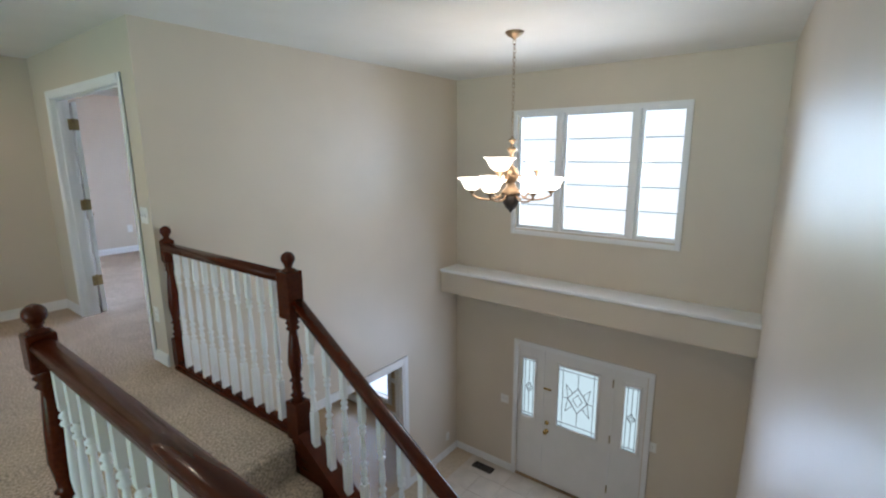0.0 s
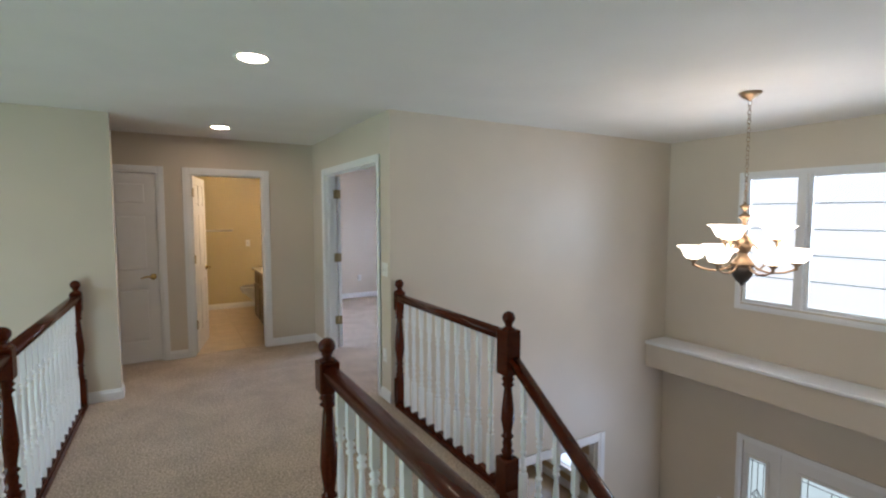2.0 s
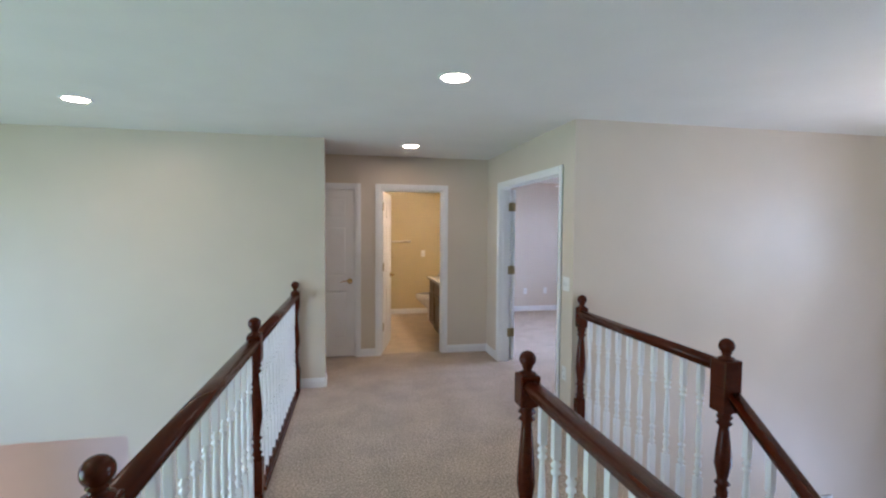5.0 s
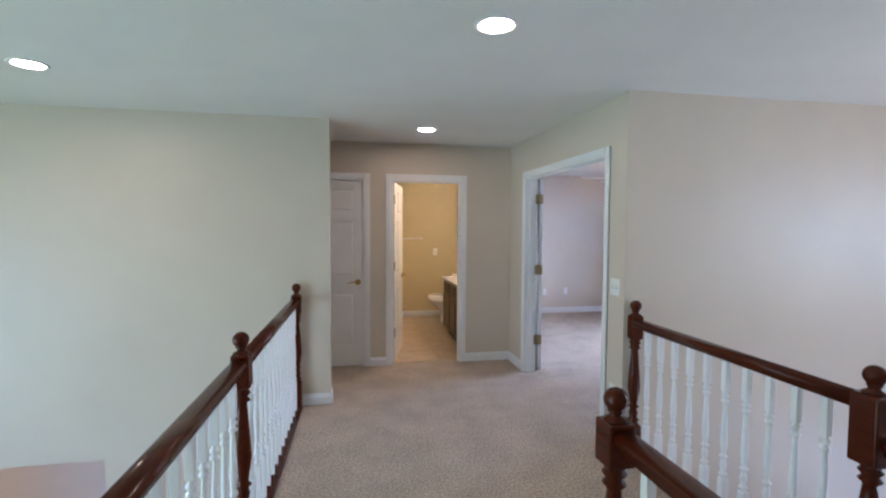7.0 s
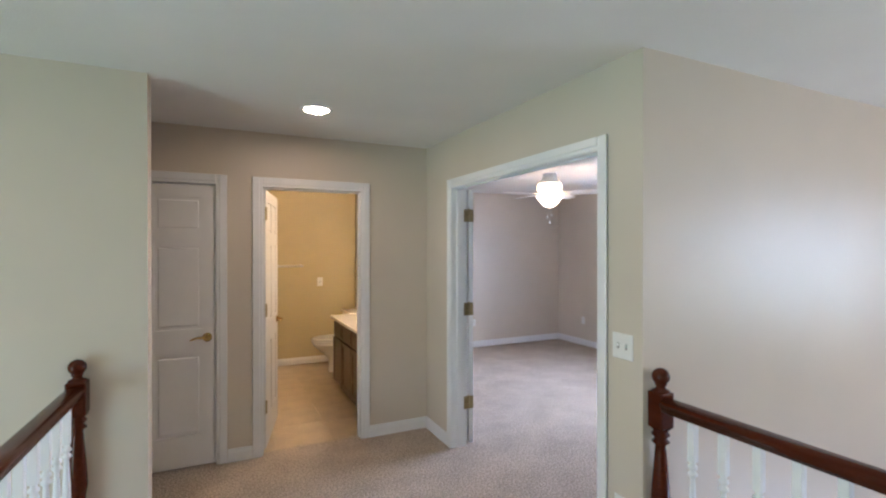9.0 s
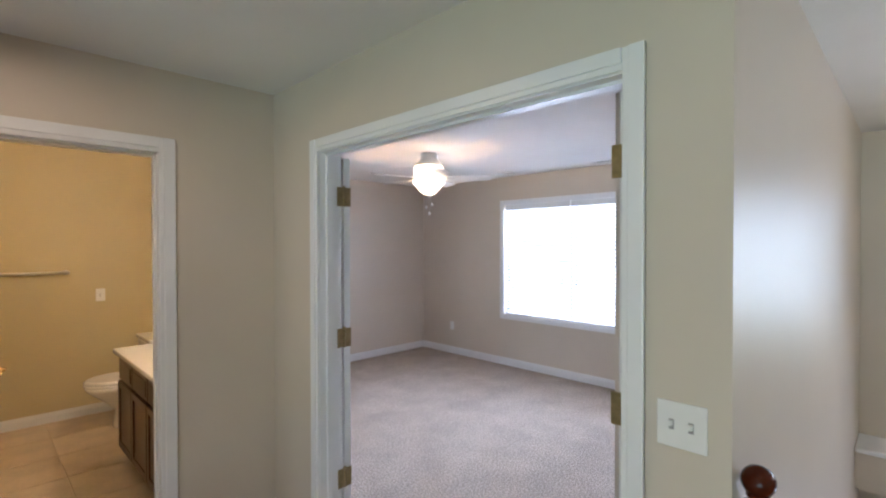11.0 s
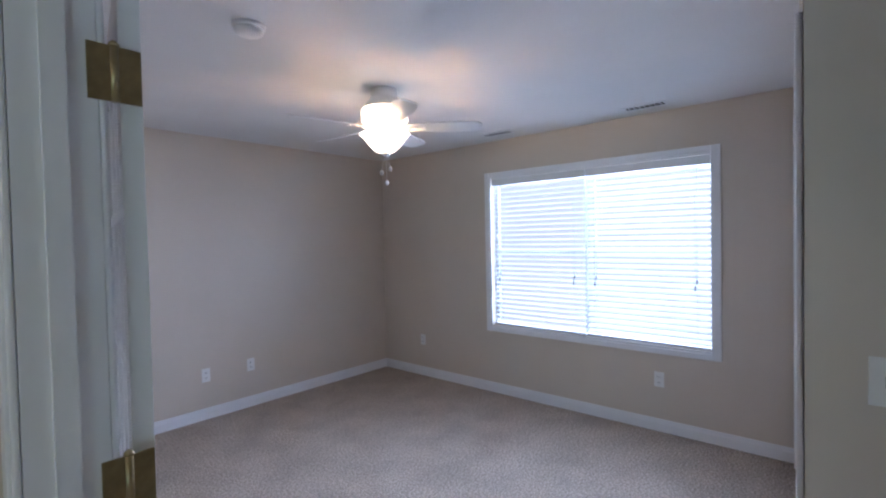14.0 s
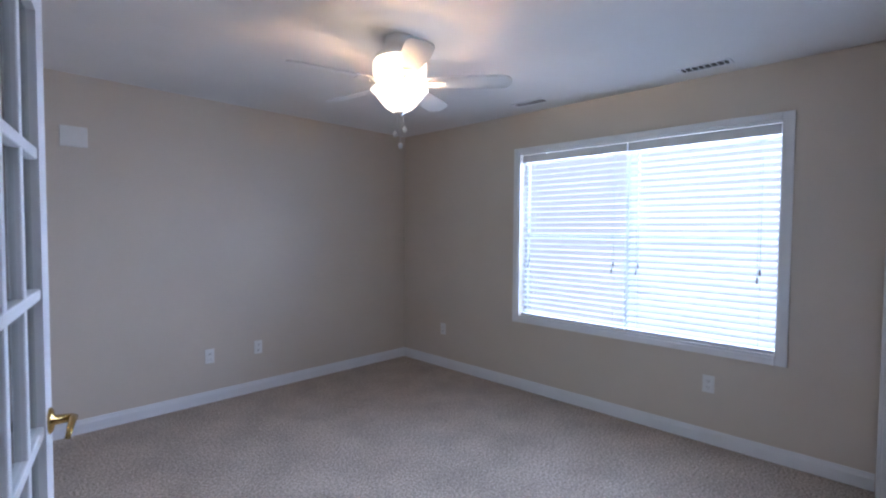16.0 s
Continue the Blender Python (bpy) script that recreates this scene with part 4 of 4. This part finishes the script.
def ceiling_fan(x, y):
    f = empty("ceiling_fan", pose(x, y, 0), "white five-blade ceiling fan with lit glass bowl", "ceiling fan")
    part("canopy", lathe(bmesh.new(), [(0.078, C), (0.082, C - 0.02), (0.080, C - 0.045), (0.095, C - 0.07), (0.128, C - 0.10), (0.134, C - 0.118), (0.10, C - 0.120)], 28), M_FAN, f)
    # glass uplight drum; its whole surface is made to glow, no bulbs inside
    part("uplight_drum", lathe(bmesh.new(), [(0.09, 2.318), (0.136, 2.316), (0.142, 2.306), (0.142, 2.248), (0.132, 2.235), (0.11, 2.228), (0.06, 2.222), (0.06, 2.190), (0.05, 2.176)], 32), M_FANDRUM, f, "glowing white drum")
    part("glass_bowl", lathe(bmesh.new(), [(0.000001, 2.057), (0.040, 2.060), (0.062, 2.072), (0.088, 2.097), (0.112, 2.126), (0.129, 2.148), (0.146, 2.163), (0.150, 2.168), (0.154, 2.165), (0.152, 2.160), (0.134, 2.143), (0.117, 2.120), (0.092, 2.090), (0.066, 2.065), (0.045, 2.053), (0.03, 2.049), (0.000001, 2.0485)], 32), M_FANGLASS, f, "lit frosted glass bowl")
    for k in range(3):
        a = radians(-85 + 120 * k)
        part("bulb", lathe(bmesh.new(), [(0.010, 2.128), (0.018, 2.136), (0.024, 2.152), (0.018, 2.166), (0.003, 2.173)], 14, 0.045 * math.cos(a), 0.045 * math.sin(a)), M_FANBULB, f, "glowing bulb")
    part("finial", lathe(bmesh.new(), [(0.03, 2.049), (0.028, 2.040), (0.012, 2.030), (0.004, 2.020)], 16), M_SILVER, f)
    for k, (dx, dz) in enumerate(((-0.024, 1.935), (0.026, 1.96), (0.004, 1.875))):
        bm = tube(bmesh.new(), [(0.3 * dx, -0.3 * dx, 2.040), (dx * 0.75, -dx * 0.75, dz)], 0.0016, 5)
        lathe(bm, [(0.002, dz + 0.012), (0.011, dz + 0.004), (0.013, dz - 0.008), (0.008, dz - 0.02), (0.001, dz - 0.022)], 12, dx * 0.75, -dx * 0.75)
        part("pull_chain", bm, M_FAN, f, "pull chain with white knob")
    bl = bmesh.new()
    out = [(0.115, 0.032), (0.17, 0.047), (0.30, 0.058), (0.48, 0.066), (0.55, 0.064), (0.585, 0.05), (0.60, 0.02), (0.60, -0.02), (0.585, -0.05), (0.55, -0.064), (0.48, -0.066), (0.30, -0.058), (0.17, -0.047), (0.115, -0.032)]
    top = [bl.verts.new((u, v, 0.003)) for u, v in out]
    low = [bl.verts.new((u, v, -0.003)) for u, v in out]
    bl.faces.new(top), bl.faces.new(list(reversed(low)))
    for i in range(len(out)):
        bl.faces.new((low[i], low[(i + 1) % len(out)], top[(i + 1) % len(out)], top[i]))
    bmesh.ops.rotate(bl, verts=bl.verts, matrix=Matrix.Rotation(radians(-13), 3, "X"))
    blade = finish(bl, "blade", M_FAN)
    iron = finish(tube(box(bmesh.new(), 0.15, 0.25, -0.03, 0.03, -0.010, -0.004, bevel=0.002), [(0.06, 0, -0.008), (0.11, 0, -0.012), (0.17, 0, -0.008)], 0.011, 8), "blade_iron", M_FAN)
    for k in range(5):
        b = part("blade", blade, M_FAN, f, m=pose(0, 0, 2.204, 0, 0, -121 + 72 * k))
        part("blade_iron", iron, M_FAN, b)


ceiling_fan(3.175, 6.71)


# ---- fittings ----
def register(name, m, w, d, slats, mat, label):
    r = empty(name, m, label, "vent", "vents" if name == "ceiling_vent" else "")
    bm = bmesh.new()
    for a, b, c, e in [(-w / 2, -w / 2 + 0.018, -d / 2, d / 2), (w / 2 - 0.018, w / 2, -d / 2, d / 2), (-w / 2, w / 2, -d / 2, -d / 2 + 0.018), (-w / 2, w / 2, d / 2 - 0.018, d / 2)]:
        box(bm, a, b, c, e, 0, 0.006, bevel=0.002)
    part("frame", bm, mat, r)
    # dark plate in place of the shaded duct behind the slats
    part("backing", boxed(-w / 2 + 0.01, w / 2 - 0.01, -d / 2 + 0.01, d / 2 - 0.01, 0.0, 0.0015), M_SLOT, r, "dark plate for the shade in the duct")
    for i in range(slats):
        x = -w / 2 + 0.024 + (w - 0.048) * (i + 0.5) / slats
        part("slat", boxed(-0.0025, 0.0025, -d / 2 + 0.016, d / 2 - 0.016, -0.002, 0.002), mat, r, m=pose(x, 0, 0.0045, 0, 40 if x < 0 else -40, 0))


for x, y in ((4.748, 5.66), (4.72, 6.924)):
    register("ceiling_vent", pose(x, y, C, 180, 0, 90), 0.30, 0.12, 7, M_TRIM, "white slotted ceiling air vent")
register("floor_vent", pose(4.80, 3.135, G, 0, 0, 90), 0.30, 0.13, 16, M_DARK, "dark bronze floor register by the entrance")

sd = empty("smoke_detector", pose(2.19, 6.47, C), "round white smoke detector on the ceiling", "smoke detector")
part("base", lathe(bmesh.new(), [(0.068, 0), (0.068, -0.012), (0.06, -0.016)], 28), M_PLATE, sd)
part("cover", lathe(bmesh.new(), [(0.06, -0.014), (0.058, -0.030), (0.045, -0.040), (0.002, -0.042)], 28), M_PLATE, sd)


def plate(name, m, w, h, kind, label, category, group):
    """A wall plate; its face looks along -y of its pose."""
    p = empty(name, m, label, category, group)
    part("cover_plate", boxed(-w / 2, w / 2, -0.006, 0, -h / 2, h / 2, bevel=0.0025), M_PLATE, p)
    if kind == "outlet":
        for z in (-0.021, 0.021):
            s = part("socket", boxed(-0.017, 0.017, -0.0085, -0.005, z - 0.014, z + 0.014, bevel=0.002), M_PLATE, p)
            bm = bmesh.new()
            for x in (-0.007, 0.007):
                box(bm, x - 0.0013, x + 0.0013, -0.0092, -0.0084, z - 0.004, z + 0.006)
            box(bm, -0.002, 0.002, -0.0092, -0.0084, z - 0.011, z - 0.007)
            part("slots", bm, M_SLOT, s)
    elif kind:
        n = int(kind)
        for i in range(n):
            x = (i - (n - 1) / 2) * 0.046
            part("surround", boxed(x - 0.006, x + 0.006, -0.0066, -0.0055, -0.013, 0.013), M_CORD, p)
            part("toggle", boxed(x - 0.0045, x + 0.0045, -0.017, -0.006, -0.003, 0.010, bevel=0.0015), M_PLATE, p)
    return p


for x, y, z, rz in ((2.889, 8.74, 0.379, 0), (3.291, 8.74, 0.386, 0), (4.975, 8.128, 0.396, -90), (4.975, 5.647, 0.40, -90), (4.75, 3.70, -2.373, 0), (1.30, 3.82, 0.386, -90)):
    plate("wall_outlet", pose(x, y, z, 0, 0, rz), 0.072, 0.116, "outlet", "white double wall outlet", "outlet", "wall outlets")
plate("light_switch", pose(1.30, 3.81, 1.127, 0, 0, -90), 0.118, 0.116, "2", "white double light switch beside the bedroom door", "switch", "light switches")
plate("light_switch", pose(2.675, 4.465, 1.163, 0, 0, -90), 0.072, 0.116, "1", "white single light switch on the closet wall", "switch", "light switches")
plate("light_switch", pose(4.975, 2.921, -1.633, 0, 0, -90), 0.118, 0.116, "2", "white light switch beside the front door", "switch", "light switches")
plate("light_switch", pose(4.975, 1.076, -1.605, 0, 0, -90), 0.072, 0.116, "1", "white light switch beside the front door", "switch", "light switches")
ch = empty("door_chime", pose(2.041, 8.74, 2.022), "plain white chime box high on the bedroom wall", "chime box")
part("cover", boxed(-0.075, 0.075, -0.018, 0, -0.068, 0.068, bevel=0.004), M_PLATE, ch)

# ---- bathroom ----
def vanity():
    v = empty("bathroom_vanity", pose(0.81, 6.31, 0), "dark brown wooden vanity cabinet with drawers and doors", "vanity")
    L = 1.20
    part("body", boxed(0.02, 0.59, 0.0, L, 0.10, 0.78), M_VANITY, v)
    part("toe_kick", boxed(0.07, 0.59, 0.02, L - 0.02, 0.0, 0.10), M_DARK, v)
    for i in range(3):
        y0 = 0.02 + i * (L - 0.04) / 3
        y1 = y0 + (L - 0.04) / 3 - 0.012
        dz = part("drawer", boxed(0.0, 0.02, y0, y1, 0.61, 0.76, bevel=0.004), M_VANITY, v)
        part("drawer_panel", boxed(-0.005, 0.0, y0 + 0.03, y1 - 0.03, 0.635, 0.735, bevel=0.002), M_VANITY, dz)
        dd = part("door", boxed(0.0, 0.02, y0, y1, 0.12, 0.595, bevel=0.004), M_VANITY, v)
        bm = bmesh.new()
        for a, b, c, d in [(y0, y0 + 0.045, 0.12, 0.595), (y1 - 0.045, y1, 0.12, 0.595), (y0 + 0.045, y1 - 0.045, 0.12, 0.165), (y0 + 0.045, y1 - 0.045, 0.55, 0.595)]:
            box(bm, -0.008, 0.0, a, b, c, d, bevel=0.002)
        part("door_frame", bm, M_VANITY, dd)
    tp = empty("countertop", pose(0.81, 6.31, 0.785), "cream cultured marble vanity top with backsplash", "countertop")
    part("top", boxed(-0.03, 0.593, -0.02, L + 0.02, 0.001, 0.035, bevel=0.008), M_PORCELAIN, tp)
    part("backsplash", boxed(0.576, 0.593, -0.02, L + 0.02, 0.035, 0.12, bevel=0.004), M_PORCELAIN, tp)
    fc = empty("faucet", pose(1.28, 6.91, 0.82), "brushed nickel basin faucet", "faucet")
    part("spout", tube(bmesh.new(), [(0, 0, 0), (0, 0, 0.11), (-0.03, 0, 0.135), (-0.10, 0, 0.12), (-0.12, 0, 0.10)], 0.011, 10), M_SILVER, fc)
    for s in (-1, 1):
        part("tap", lathe(bmesh.new(), [(0.02, 0), (0.02, 0.02), (0.012, 0.03), (0.018, 0.05), (0.01, 0.06)], 14, 0, s * 0.1), M_SILVER, fc)


vanity()


def toilet():
    t = empty("toilet", pose(1.33, 8.26, 0, 0, 0, 90), "cream white toilet with the lid down", "toilet")

    def oval(bm, rings):
        rows = []
        for cy, rx, ry, z in rings:
            rows.append([bm.verts.new((rx * math.cos(a), cy + ry * math.sin(a) * (1.15 if math.sin(a) > 0 else 0.9), z)) for a in [2 * math.pi * i / 24 for i in range(24)]])
        for a, b in zip(rows, rows[1:]):
            for i in range(24):
                bm.faces.new((a[i], a[(i + 1) % 24], b[(i + 1) % 24], b[i])).smooth = True
        bm.faces.new(list(reversed(rows[0]))), bm.faces.new(rows[-1])
        return bm

    part("pedestal", oval(bmesh.new(), [(0.24, 0.105, 0.155, 0.0), (0.25, 0.095, 0.15, 0.03), (0.26, 0.085, 0.13, 0.17), (0.32, 0.12, 0.175, 0.27), (0.37, 0.175, 0.205, 0.35), (0.375, 0.185, 0.215, 0.385)]), M_PORCELAIN, t)
    part("seat", oval(bmesh.new(), [(0.375, 0.185, 0.215, 0.388), (0.375, 0.19, 0.22, 0.396), (0.375, 0.185, 0.215, 0.41)]), M_PORCELAIN, t)
    part("lid", oval(bmesh.new(), [(0.375, 0.185, 0.215, 0.418), (0.375, 0.19, 0.22, 0.426), (0.375, 0.17, 0.20, 0.44)]), M_PORCELAIN, t)
    part("tank", boxed(-0.22, 0.22, -0.05, 0.19, 0.39, 0.72, bevel=0.02), M_PORCELAIN, t)
    part("tank_lid", boxed(-0.23, 0.23, -0.055, 0.20, 0.722, 0.755, bevel=0.01), M_PORCELAIN, t)
    part("flush_lever", tube(bmesh.new(), [(-0.17, 0.192, 0.66), (-0.17, 0.21, 0.66), (-0.10, 0.212, 0.655)], 0.006, 8), M_SILVER, t)


toilet()
tb = empty("towel_bar", pose(0.36, 8.80, 1.325), "slim nickel towel bar on the bathroom wall", "towel bar")
part("bar", tube(bmesh.new(), [(-0.32, -0.06, 0), (0.32, -0.06, 0)], 0.014, 10), M_SILVER, tb)
for x in (-0.30, 0.30):
    part("bracket", tube(bmesh.new(), [(x, 0, 0), (x, -0.008, 0), (x, -0.065, 0)], [0.022, 0.012, 0.012], 12), M_SILVER, tb)
plate("light_switch", pose(0.915, 8.80, 1.105), 0.072, 0.116, "1", "white switch plate on the bathroom wall", "switch", "light switches")
vl = empty("vanity_light", pose(1.403, 6.91, 2.02), "bathroom wall lamp with round glowing bulbs", "wall lamp")
part("back_bar", boxed(-0.02, 0, -0.35, 0.35, -0.05, 0.05, bevel=0.006), M_SILVER, vl)
for y in (-0.26, 0, 0.26):
    part("bulb", lathe(bmesh.new(), [(0.02, 0.0), (0.03, 0.03), (0.058, 0.07), (0.06, 0.095), (0.045, 0.125), (0.002, 0.14)], 18, turn=pose(0, 0, 0, 0, -90)), M_BATHBULB, vl, "glowing round bulb", pose(-0.02, y, 0))

# ---- floor tiles ----
structure("floor_bathroom", boxed(-0.30, 1.405, 6.09, 8.80, -0.03, 0.0005), M_GROUT, "tan grout bed of the bathroom floor", "floor")


def tile_field(parent, me, x0, y0, x1, y1, step, z):
    nx, ny = int((x1 - x0) / step), int((y1 - y0) / step)
    for i in range(nx):
        for k in range(ny):
            part("tile", me, None, parent, m=pose(x0 + step * (i + 0.5), y0 + step * (k + 0.5), z))


fb = bpy.data.objects["floor_bathroom"]
bt = finish(boxed(-0.2235, 0.2235, -0.2235, 0.2235, -0.008, 0.004, bevel=0.003), "tile", M_BTILE)
tile_field(fb, bt, -0.395, 6.10, 1.41, 8.81, 0.45, 0.0)
fl = bpy.data.objects["floor_lower"]
ft = finish(boxed(-0.1625, 0.1625, -0.1625, 0.1625, -0.008, 0.0, bevel=0.002), "tile", M_TILE)
tile_field(fl, ft, 1.67, 0.10, 4.976, 3.70, 0.33, G + 0.0)
